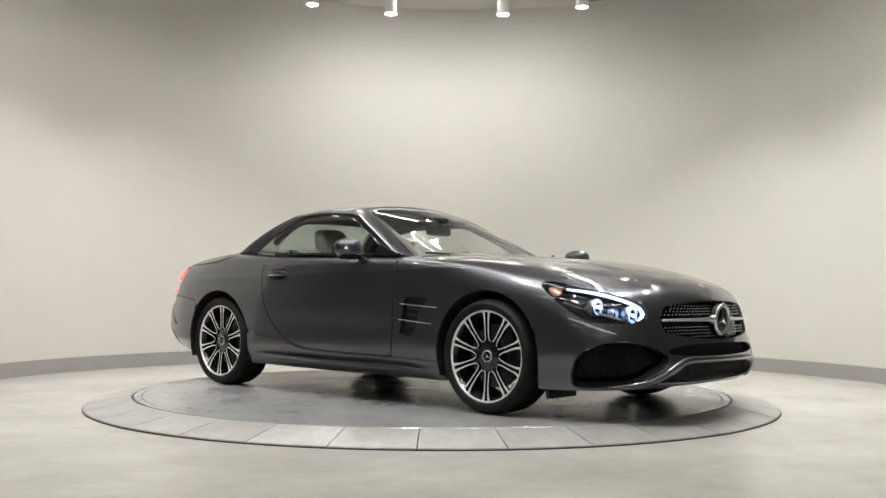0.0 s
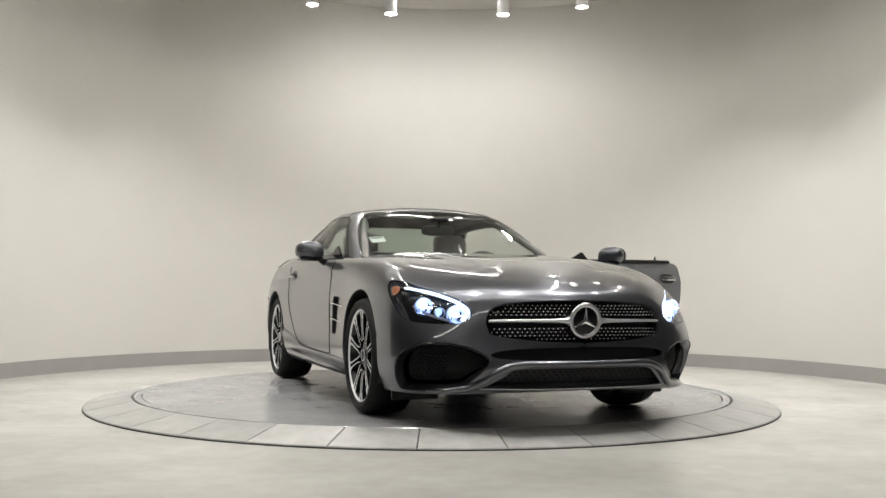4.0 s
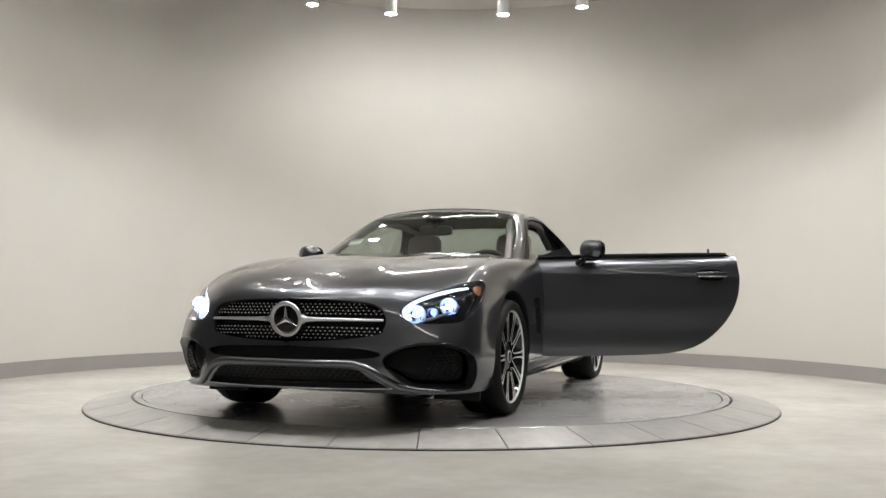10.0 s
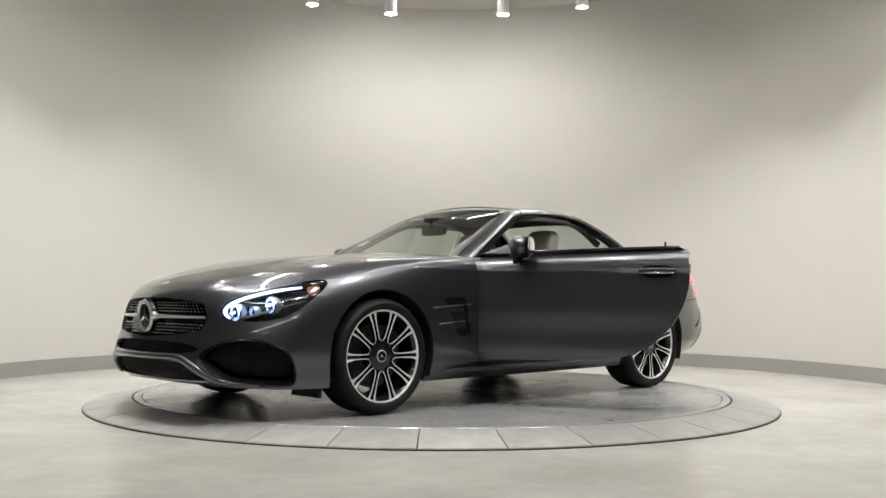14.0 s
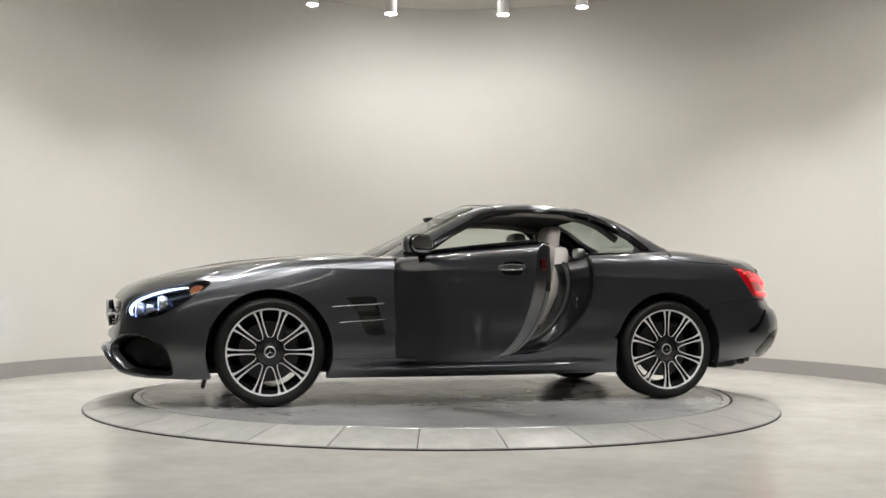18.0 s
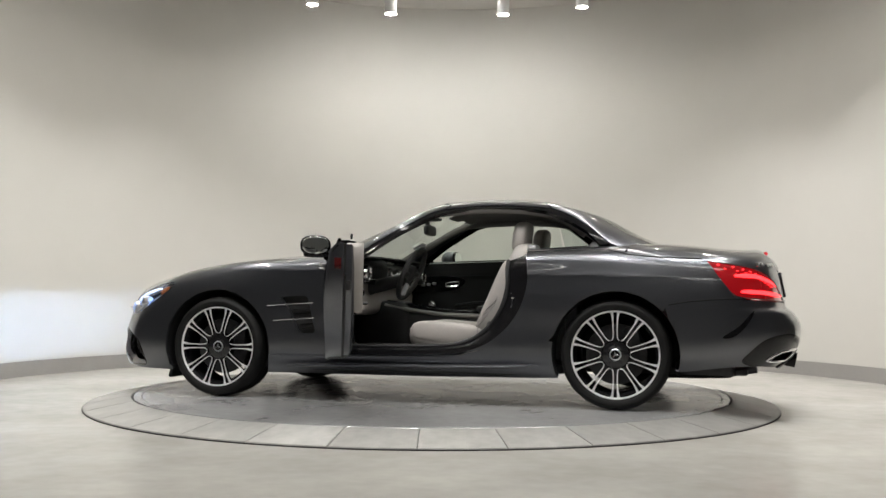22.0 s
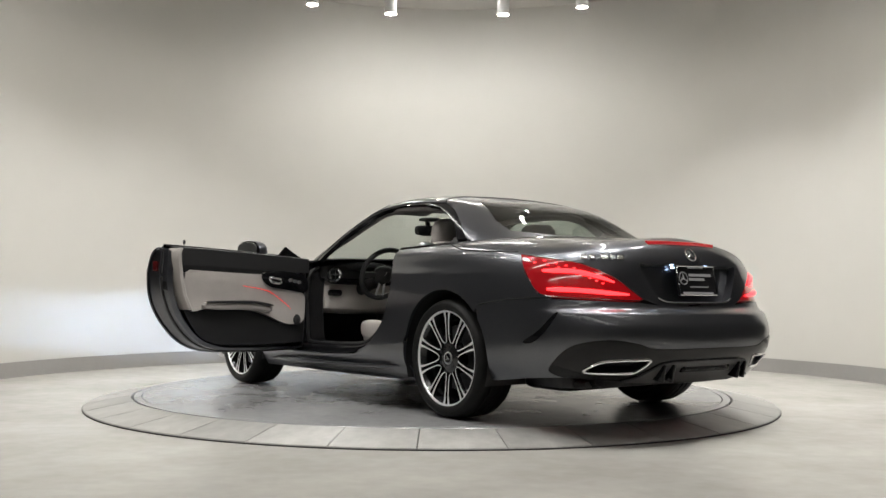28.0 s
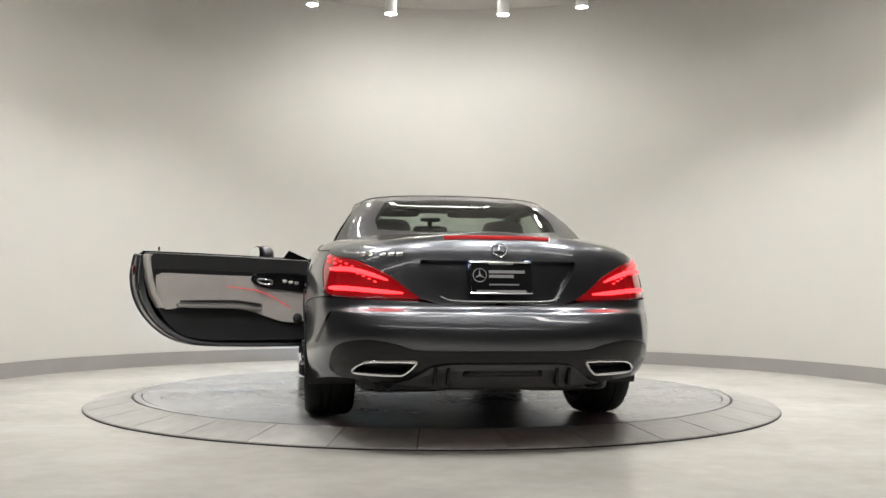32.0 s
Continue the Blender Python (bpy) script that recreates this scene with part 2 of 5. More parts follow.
def data_bm(vs, fs):
    bm = bmesh.new()
    bv = [bm.verts.new(v) for v in vs]
    for f in fs:
        try:
            bm.faces.new([bv[i] for i in f])
        except ValueError:
            pass
    return bm


def smooth_path(pts, n=10, closed=False):
    """Catmull-Rom through points."""
    p = np.array(pts, float)
    m = len(p)
    out = []
    for i in range(m if closed else m - 1):
        if closed:
            a, b, c, d = p[(i - 1) % m], p[i], p[(i + 1) % m], p[(i + 2) % m]
        else:
            b, c = p[i], p[i + 1]
            a = p[i - 1] if i else 2 * b - c
            d = p[i + 2] if i + 2 < m else 2 * c - b
        for k in range(n):
            t = k / n
            out.append(0.5 * (2 * b + (c - a) * t + (2 * a - 5 * b + 4 * c - d) * t * t + (3 * b - a - 3 * c + d) * t ** 3))
    if not closed:
        out.append(p[-1])
    return np.array(out)


def tube(path, radius, n=8, closed=False, flat=1.0, up=(0, 0, 1)):
    """A swept round bar along points; radius may be a list."""
    p = np.array(path, float)
    m = len(p)
    rows = []
    for i in range(m):
        t = p[(i + 1) % m] - p[i - 1] if closed or 0 < i < m - 1 else (p[1] - p[0] if i == 0 else p[-1] - p[-2])
        t = Vector(t).normalized()
        s = t.cross(Vector(up))
        s = s.normalized() if s.length > 1e-4 else t.orthogonal().normalized()
        w = s.cross(t)
        r = radius[i] if isinstance(radius, (list, tuple, np.ndarray)) else radius
        rows.append([Vector(p[i]) + s * r * math.cos(2 * math.pi * k / n) + w * r * flat * math.sin(2 * math.pi * k / n) for k in range(n)])
    if closed:
        rows.append(rows[0])
        return loft(rows, True)
    return loft(rows, True, True)


def smooth_box(cx, cy, cz, sx, sy, sz, power=4.0, n=24, m=14, bend=None):
    """A rounded cushion: a superellipsoid."""
    def f(c, e):
        return math.copysign(abs(c) ** e, c)
    e = 2.0 / power
    rows = []
    for i in range(m + 1):
        a = -math.pi / 2 + math.pi * i / m
        row = []
        for j in range(n):
            b = 2 * math.pi * j / n
            p = Vector((cx + sx / 2 * f(math.cos(a), e) * f(math.cos(b), e), cy + sy / 2 * f(math.cos(a), e) * f(math.sin(b), e), cz + sz / 2 * f(math.sin(a), e)))
            row.append(bend(p) if bend else p)
        rows.append(row)
    return data_bm(*loft(rows, True))


def empty(name, parent=None):
    ob = new(name)
    ob.empty_display_size = 0.2
    if parent:
        ob.parent = parent
    return ob


# ---- the room ----
def ring_strip(r0, z0, r1, z1, a0, a1, n, c=(0, 0)):
    vs, fs = [], []
    for i in range(n + 1):
        a = radians(a0 + (a1 - a0) * i / n)
        for r, z in ((r0, z0), (r1, z1)):
            vs.append((c[0] + r * math.cos(a), c[1] + r * math.sin(a), z))
    for i in range(n):
        fs.append((2 * i, 2 * i + 1, 2 * i + 3, 2 * i + 2))
    return vs, fs


def bent_wall(rad, z0, z1, thick):
    """A half-round wall with short straight wings, as one thick sheet."""
    plan = [(WALL_C.x + rad * 0.945, 0.1), (WALL_C.x + rad * 0.945, WALL_C.y)]
    plan += [(WALL_C.x + rad * math.cos(radians(a)) * (1 - 0.055 * max(0, math.cos(radians(a)))), WALL_C.y + rad * math.sin(radians(a))) for a in range(2, 180, 2)]
    plan += [(WALL_C.x - rad, WALL_C.y), (WALL_C.x - rad, 0.1)]
    k = (rad + thick) / rad
    outer = [(WALL_C.x + (x - WALL_C.x) * k, y if y < WALL_C.y + 1e-3 else WALL_C.y + (y - WALL_C.y) * k) for x, y in plan]
    rows = [[(*p, z0) for p in plan], [(*p, z1) for p in plan], [(*p, z1) for p in outer], [(*p, z0) for p in outer], [(*p, z0) for p in plan]]
    return loft(rows)


def build_room():
    room_w = WALL_R + 1.0
    vs = [(-40, -40, FLOOR_Z), (40, -40, FLOOR_Z), (40, 40, FLOOR_Z), (-40, 40, FLOOR_Z)]
    floor = tagged(part("floor", (vs, [(0, 1, 2, 3)]), FLOOR_MAT, None, smooth=False), "pale polished concrete showroom floor", "floor", kind="structure")
    tagged(part("wall_round", bent_wall(WALL_R, FLOOR_Z, CEIL_Z, 0.15), WALL_MAT, None), "curved white painted showroom wall", "wall", kind="structure")
    # Added walls out of view close the hall and keep reflections dark
    for nm, dims in (("unseen_wall_south", (-8, 8, -10.2, -10.0)), ("unseen_wall_west", (-8.2, -8, -10.2, 6)), ("unseen_wall_east", (8, 8.2, -10.2, 6)), ("unseen_wall_north", (-8, 8, 6, 6.2))):
        tagged(part(nm, box_bm(*dims, FLOOR_Z, CEIL_Z), HALL_MAT, None), "unseen hall wall, dark grey for the car's reflections", "wall", kind="structure")
    tagged(part("baseboard", bent_wall(WALL_R - 0.015, FLOOR_Z, FLOOR_Z + 0.135, 0.012), BASE_MAT, None), "grey baseboard along the curved wall", "baseboard", kind="structure")
    tagged(part("ceiling", box_bm(-8.2, 8.2, -10.2, 6.2, CEIL_Z, CEIL_Z + 0.1), CEIL_MAT, None), "plain pale ceiling", "ceiling", kind="structure")
    # lamps
    lamp = None
    for a in LAMP_ANGLES:
        m = pose(LAMP_C.x + LAMP_R * math.cos(radians(a)), LAMP_C.y + LAMP_R * math.sin(radians(a)), LAMP_Z)
        if lamp:
            copy_thing(lamp, m)
            continue
        lamp = tagged(empty("ceiling_spotlight"), "white cylindrical ceiling spotlight, lit", "spotlight", "ceiling spotlights")
        lamp.matrix_basis = m
        part("housing", lathe([(0.052, 0.03), (0.060, 0.0), (0.062, 0.0), (0.062, 0.155), (0.056, 0.16), (0.056, 0.18), (0.062, 0.185), (0.062, CEIL_Z - LAMP_Z), (0.0, CEIL_Z - LAMP_Z)], 32, "z"), LAMP_WHITE, lamp)
        part("bulb", lathe([(0.0, 0.012), (0.050, 0.012), (0.052, 0.03)], 32, "z"), LAMP_GLOW, lamp, "bright warm bulb face")
        fins = []
        for k in range(24):
            t = 2 * math.pi * k / 24
            fins.append(turn_bm(box_bm(0.054, 0.061, -0.004, 0.004, 0.158, 0.182), Matrix.Rotation(t, 4, "Z")))
        part("vent", join_bm(*fins), LAMP_WHITE, lamp)
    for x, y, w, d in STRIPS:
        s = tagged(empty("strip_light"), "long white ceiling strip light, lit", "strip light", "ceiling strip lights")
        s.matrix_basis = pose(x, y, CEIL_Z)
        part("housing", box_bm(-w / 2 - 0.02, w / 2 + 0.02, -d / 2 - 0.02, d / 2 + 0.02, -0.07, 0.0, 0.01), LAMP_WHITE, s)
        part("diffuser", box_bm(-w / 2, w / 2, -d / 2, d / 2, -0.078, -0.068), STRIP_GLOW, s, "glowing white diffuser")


DISC_R, RING_R = 2.037, 2.345


def build_turntable():
    ring = tagged(empty("turntable_ramp"), "grey sloping metal ramp ring round the turntable", "ramp", kind="structure")
    n = 34
    step = 360 / n
    gap = 0.16
    a0, a1 = gap / 2, step - gap / 2
    m = 6
    rows = []
    for i in range(m + 1):
        a = radians(a0 + (a1 - a0) * i / m)
        c, s = math.cos(a), math.sin(a)
        prof = [(DISC_R + 0.013, -0.06), (DISC_R + 0.013, -0.003), (DISC_R + 0.018, 0.0), (RING_R - 0.012, -0.050), (RING_R - 0.003, -0.053), (RING_R, -0.058), (RING_R, FLOOR_Z)]
        rows.append([(r * c, r * s, z) for r, z in prof])
    seg = data_bm(*loft(rows, False, True))
    first = part("plate", seg, RING_MAT, ring)
    first.matrix_basis = pose(0, 0, 0, 0, 0, -91.8)
    for k in range(1, n):
        o = first.copy()
        scene.collection.objects.link(o)
        o.matrix_basis = pose(0, 0, 0, 0, 0, -91.8 + step * k)
    # Shadow gap at the ramp's outer edge, drawn as a thin dark strip
    part("edge_gap_shade", lathe([(RING_R - 0.002, FLOOR_Z + 0.007), (RING_R + 0.003, FLOOR_Z + 0.006), (RING_R + 0.004, FLOOR_Z)], 128, "z"), GAP_MAT, ring, "dark strip for the shadow gap round the ramp")
    part("bed", lathe([(DISC_R - 0.02, -0.061), (RING_R - 0.006, -0.061)], 96, "z"), GAP_MAT, ring)
    disc = tagged(empty("turntable_disc"), "grey concrete turntable disc with steel rim", "turntable")
    rin = DISC_R - 0.055
    cuts = [0, 90, 180, 270]
    for c in cuts:
        rows = []
        for i in range(25):
            a = radians(c + 0.03 + 89.94 * i / 24)
            rows.append([(r * math.cos(a), r * math.sin(a), z) for r, z in ((0.002, -0.05), (0.002, 0.0), (0.5, 0.0), (1.0, 0.0), (1.5, 0.0), (rin - 0.002, 0.0), (rin, -0.002), (rin, -0.05))])
        part("plate", loft(rows), DISC_MAT, disc)
    part("rim", lathe([(rin + 0.006, -0.05), (rin + 0.006, -0.001), (rin + 0.008, 0.001), (DISC_R - 0.003, 0.001), (DISC_R, -0.002), (DISC_R, -0.05)], 128, "z"), DISC_MAT, disc, "steel edge rim")
    part("underside", lathe([(0.0, -0.052), (DISC_R, -0.052)], 96, "z"), GAP_MAT, disc)
    return disc


# ---- the car: skins drawn through character lines ----
CAR_X = -0.0783


class Skin:
    """A closed-round skin through lines of stations; each line runs from the front centre along the left side to the rear centre."""

    def __init__(self, lines):
        half = np.array(lines, float)
        back = half[:, -2:0:-1] * np.array([1, -1, 1])
        full = np.concatenate([half, back], 1)
        self.n, self.rows = full.shape[1], full.shape[0]
        self.h = half.shape[1] - 1
        idx = (-np.arange(self.n)) % self.n
        g1, g2 = full[-2][idx].copy(), full[-3][idx].copy()
        for k in (0, self.h):
            g1[k], g2[k] = 2 * full[-1][k] - full[-2][k], 2 * full[-1][k] - full[-3][k]
        data = np.concatenate([full, g1[None], g2[None]], 0)
        m = data.shape[0]
        step = np.sqrt(np.linalg.norm(np.diff(data[:, 2:self.h - 1], axis=0), axis=-1)).mean(1)
        self.k = np.concatenate([[0], np.cumsum(step)])
        h = np.diff(self.k)
        a, rhs = np.eye(m), np.zeros((m, self.n, 3))
        for i in range(1, m - 1):
            a[i, i - 1:i + 2] = (h[i - 1], 2 * (h[i - 1] + h[i]), h[i])
            rhs[i] = 6 * ((data[i + 1] - data[i]) / h[i] - (data[i] - data[i - 1]) / h[i - 1])
        bend = np.linalg.solve(a, rhs.reshape(m, -1)).reshape(m, self.n, 3)
        b = np.zeros((self.n, self.n))
        for i in range(self.n):
            b[i, (i - 1) % self.n], b[i, i], b[i, (i + 1) % self.n] = 1 / 6, 4 / 6, 1 / 6
        self.c = np.linalg.solve(b, data.transpose(1, 0, 2).reshape(self.n, -1)).reshape(self.n, m, 3)
        self.b = np.linalg.solve(b, bend.transpose(1, 0, 2).reshape(self.n, -1)).reshape(self.n, m, 3)
        self.top = m
        gu, gv = np.meshgrid(np.arange(0, self.h + 0.001, 0.06), np.arange(0, self.rows - 1 + 0.001, 0.06), indexing="ij")
        self.gu, self.gv = gu.ravel(), gv.ravel()
        self.gp = self.at(self.gu, self.gv)

    def at(self, u, v):
        u, v = np.asarray(u, float), np.clip(np.asarray(v, float), 0, self.rows)
        iu, iv = np.floor(u).astype(int), np.minimum(np.floor(v).astype(int), self.top - 2)
        s, t = u - iu, v - iv

        def w(x):
            return [(1 - x) ** 3 / 6, (3 * x ** 3 - 6 * x * x + 4) / 6, (-3 * x ** 3 + 3 * x * x + 3 * x + 1) / 6, x ** 3 / 6]
        wu, h = w(s), self.k[iv + 1] - self.k[iv]
        wv = (1 - t, t, ((1 - t) ** 3 - (1 - t)) * h * h / 6, (t ** 3 - t) * h * h / 6)
        out = 0
        for i in range(4):
            k = (iu + i - 1) % self.n
            row = wv[0][..., None] * self.c[k, iv] + wv[1][..., None] * self.c[k, iv + 1] + wv[2][..., None] * self.b[k, iv] + wv[3][..., None] * self.b[k, iv + 1]
            out = out + wu[i][..., None] * row
        return out

    def normal(self, u, v):
        u, v = np.asarray(u, float), np.asarray(v, float)
        e = 0.02
        nrm = np.cross(self.at(u + e, v) - self.at(u - e, v), self.at(u, v + e) - self.at(u, np.maximum(v - e, 0)))
        size = np.linalg.norm(nrm, axis=-1, keepdims=True)
        bad = size[..., 0] < 2e-6
        if bad.any():
            u2, v2 = np.where(u < self.h / 2, u + 0.25, u - 0.25), v - 0.2
            alt = np.cross(self.at(u2 + e, v2) - self.at(u2 - e, v2), self.at(u2, v2 + e) - self.at(u2, v2 - e))
            alt[..., 1] = 0
            nrm = np.where(bad[..., None], alt, nrm)
            size = np.linalg.norm(nrm, axis=-1, keepdims=True)
        return nrm / np.maximum(size, 1e-12)

    def find(self, kind, pts):
        """(u, v) of points given in one view: xz from the side, yz from front or rear, xy from above."""
        pts = np.array(pts, float)
        ax = {"side": (0, 2), "front": (1, 2), "rear": (1, 2), "top": (0, 1)}[kind]
        g = self.gp
        ok = {"side": np.ones(len(g), bool), "front": self.gu < 4.2, "rear": self.gu > self.h - 4.2, "top": self.gv > self.rows - 3.2}[kind]
        gu, gv, gp = self.gu[ok], self.gv[ok], g[ok][:, ax]
        d = ((gp[None] - pts[:, None]) ** 2).sum(-1)
        if kind == "side":
            d = d + np.where(gv > self.rows - 1.9, 1.0, 0.0)[None]
        k = d.argmin(1)
        u, v = gu[k].copy(), gv[k].copy()
        for _ in range(12):
            e = 1e-3
            p = self.at(u, v)[:, ax]
            du = (self.at(u + e, v)[:, ax] - p) / e
            dv = (self.at(u, v + e)[:, ax] - p) / e
            r = pts - p
            det = du[:, 0] * dv[:, 1] - du[:, 1] * dv[:, 0]
            det = np.where(np.abs(det) < 1e-7, 1e-7, det)
            su, sv = (r[:, 0] * dv[:, 1] - r[:, 1] * dv[:, 0]) / det, (du[:, 0] * r[:, 1] - du[:, 1] * r[:, 0]) / det
            u, v = u + np.clip(su, -0.1, 0.1), v + np.clip(sv, -0.1, 0.1)
            u, v = np.clip(u, 0, self.h), np.clip(v, 0, self.rows - 1)
        return np.stack([u, v], 1)


def inside(poly, pts):
    x, y = pts[:, 0], pts[:, 1]
    px, py = poly[:, 0], poly[:, 1]
    res = np.zeros(len(pts), bool)
    j = len(poly) - 1
    for i in range(len(poly)):
        c = ((py[i] > y) != (py[j] > y)) & (x < (px[j] - px[i]) * (y - py[i]) / (py[j] - py[i] + 1e-15) + px[i])
        res ^= c
        j = i
    return res


def dense(poly, step=0.07):
    """Adds points along straight runs."""
    out = []
    for a, b in zip(poly, np.roll(poly, -1, 0)):
        n = max(1, int(np.ceil(np.linalg.norm(b - a) / step)))
        out += [a + (b - a) * k / n for k in range(n)]
    return np.array(out)


def panel_data(skin, outer, holes=(), du=0.09, dv=0.13, gap=0.004, lip=0.02, off=0.0, both=False, side=1, holelip=None):
    """Cuts a panel out of a skin: returns verts, faces, normals. The rims turn inwards."""
    from mathutils import geometry
    loops = [dense(np.array(outer, float))] + [dense(np.array(h, float)) for h in holes]
    pts, edges = [], []
    for lp in loops:
        k = len(pts)
        pts += [tuple(p) for p in lp]
        edges += [(k + i, k + (i + 1) % len(lp)) for i in range(len(lp))]
    lo, hi = loops[0].min(0), loops[0].max(0)
    gu, gv = np.meshgrid(np.arange(lo[0] + du / 2, hi[0], du), np.arange(lo[1] + dv / 2, hi[1], dv), indexing="ij")
    gpt = np.stack([gu.ravel(), gv.ravel()], 1)
    keep = inside(loops[0], gpt)
    for lp in loops[1:]:
        keep &= ~inside(lp, gpt)
    allb = np.array(pts)
    if len(gpt):
        dist = np.sqrt((((gpt[:, None] - allb[None]) / np.array([du, dv])) ** 2).sum(-1)).min(1)
        keep &= dist > 0.45
    gpt = gpt[keep]
    everything = [Vector(p) for p in pts] + [Vector(p) for p in gpt]
    rv, _, rf, orig, _, _ = geometry.delaunay_2d_cdt(everything, edges, [], 0, 1e-6)
    uv = np.array([tuple(v) for v in rv])
    tri = np.array([tuple(f) for f in rf])
    cen = uv[tri].mean(1)
    ok = inside(loops[0], cen)
    for lp in loops[1:]:
        ok &= ~inside(lp, cen)
    tri = tri[ok]
    pos, nrm = skin.at(uv[:, 0], uv[:, 1]), skin.normal(uv[:, 0], uv[:, 1])
    pos = pos + nrm * off
    back = {}
    for i, o in enumerate(orig):
        for k in o:
            back[k] = i
    verts, norms, faces = pos.copy(), nrm.copy(), []
    a, b, c = pos[tri[:, 0]], pos[tri[:, 1]], pos[tri[:, 2]]
    flip = (np.cross(b - a, c - a) * nrm[tri].mean(1)).sum(-1) < 0
    tri[flip] = tri[flip][:, ::-1]
    faces = [tuple(t) for t in tri]
    extra_v, extra_n = [], []
    base = len(verts)
    k0 = 0
    for li, lp in enumerate(loops):
        ring = [back[k0 + i] for i in range(len(lp)) if (k0 + i) in back]
        k0 += len(lp)
        ctr_sign = 1 if li == 0 else -1
        m = len(ring)
        area2 = np.sum(uv[ring][:, 0] * np.roll(uv[ring][:, 1], -1) - np.roll(uv[ring][:, 0], -1) * uv[ring][:, 1])
        P, N = pos[ring], nrm[ring]
        T = np.roll(P, -1, 0) - np.roll(P, 1, 0)
        T /= np.maximum(np.linalg.norm(T, axis=1, keepdims=True), 1e-9)
        inn = np.cross(N, T) * (1 if area2 < 0 else -1) * ctr_sign
        if gap:
            onc = np.abs(P[:, 1]) < 1e-4
            mv = inn * gap
            mv[onc] = 0
            verts[ring] = verts[ring] + mv
        dep = lip if li == 0 or holelip is None else holelip
        if dep:
            s = base + len(extra_v)
            onc = np.abs(P[:, 1]) < 1e-4
            for i in range(m):
                extra_v.append(verts[ring[i]])
                extra_n.append(-inn[i])
            for i in range(m):
                extra_v.append(verts[ring[i]] - N[i] * dep)
                extra_n.append(-inn[i])
            for i in range(m):
                j = (i + 1) % m
                if onc[i] and onc[j]:
                    continue
                q = (s + i, s + j, s + m + j, s + m + i)
                e1 = extra_v[j + s - base] - extra_v[i + s - base]
                fn = np.cross(e1, -N[i])
                faces.append(q if fn @ extra_n[i + s - base] > 0 else q[::-1])
    if extra_v:
        verts, norms = np.concatenate([verts, extra_v]), np.concatenate([norms, extra_n])
    if side < 0:
        verts, norms = verts * [1, -1, 1], norms * [1, -1, 1]
        faces = [f[::-1] for f in faces]
    if both:
        k = len(verts)
        faces = faces + [tuple(i + k for i in f[::-1]) for f in faces]
        verts, norms = np.concatenate([verts, verts * [1, -1, 1]]), np.concatenate([norms, norms * [1, -1, 1]])
    return verts, faces, norms


class SteppedSkin(Skin):
    """The body skin with the shelf of the rear bumper, and a pressed line along the flanks."""

    def at(self, u, v):
        p = Skin.at(self, u, v).copy()
        x, z = p[..., 0], p[..., 2]
        low = 1 / (1 + np.exp(np.clip((z - .597) / .006, -40, 40)))
        p[..., 0] = x - .030 * low * np.clip((-1.93 - x) / .22, 0, 1)
        line = .815 + .018 * x
        side = np.clip((1.5 - np.abs(x + .25)) / .35, 0, 1) * np.clip((np.abs(p[..., 1]) - .7) / .08, 0, 1)
        ridge = np.exp(-np.abs(z - line) / .030)
        p[..., 1] = p[..., 1] + np.sign(p[..., 1]) * .006 * ridge * side
        return p


# lower body, bottom edge to centre line: fourteen stations each
LINE_BOTTOM = [(2.235, 0, .195), (2.205, .32, .19), (2.105, .60, .18), (1.95, .78, .175), (1.70, .85, .17), (1.29, .86, .17), (.75, .815, .17),
               (0, .80, .17), (-.75, .82, .18), (-1.29, .865, .20), (-1.75, .84, .245), (-2.05, .72, .27), (-2.19, .45, .25), (-2.225, 0, .24)]
LINE_LIP = [(2.30, 0, .29), (2.27, .34, .29), (2.165, .62, .285), (1.985, .82, .28), (1.70, .897, .28), (1.29, .912, .28), (.75, .885, .270),
            (0, .878, .270), (-.75, .890, .28), (-1.29, .910, .30), (-1.75, .882, .33), (-2.095, .76, .36), (-2.285, .46, .36), (-2.33, 0, .36)]
LINE_WAIST = [(2.28, 0, .42), (2.25, .34, .42), (2.155, .605, .42), (1.975, .828, .43), (1.70, .903, .45), (1.29, .922, .45), (.75, .900, .45),
              (0, .892, .45), (-.75, .902, .46), (-1.29, .918, .47), (-1.75, .893, .49), (-2.12, .770, .50), (-2.315, .46, .51), (-2.35, 0, .51)]
LINE_MID = [(2.270, 0, .56), (2.235, .32, .56), (2.12, .58, .57), (1.925, .805, .585), (1.68, .888, .61), (1.29, .915, .63), (.75, .903, .63),
            (0, .900, .62), (-.75, .908, .63), (-1.29, .918, .65), (-1.75, .885, .66), (-2.085, .760, .65), (-2.255, .46, .63), (-2.297, 0, .62)]
LINE_SHOULDER = [(2.225, 0, .68), (2.18, .32, .682), (2.055, .56, .69), (1.835, .755, .715), (1.62, .83, .758), (1.25, .865, .80), (.75, .88, .825),
                 (0, .885, .825), (-.75, .89, .83), (-1.29, .885, .838), (-1.70, .85, .842), (-2.03, .733, .842), (-2.218, .42, .842), (-2.258, 0, .84)]
LINE_EDGE = [(2.135, 0, .740), (2.085, .28, .747), (1.955, .47, .768), (1.735, .62, .804), (1.54, .70, .840), (1.20, .75, .883), (.75, .795, .905),
             (0, .825, .920), (-.75, .83, .938), (-1.25, .80, .955), (-1.63, .745, .950), (-1.96, .63, .930), (-2.14, .38, .942), (-2.182, 0, .952)]
LINE_CENTRE = [(2.00, 0, .784), (1.90, 0, .809), (1.75, 0, .838), (1.57, 0, .866), (1.37, 0, .891), (1.10, 0, .911), (.75, 0, .935),
               (0, 0, .95), (-.75, 0, .98), (-1.25, 0, 1.00), (-1.60, 0, 1.007), (-1.84, 0, .992), (-2.00, 0, .973), (-2.10, 0, .966)]
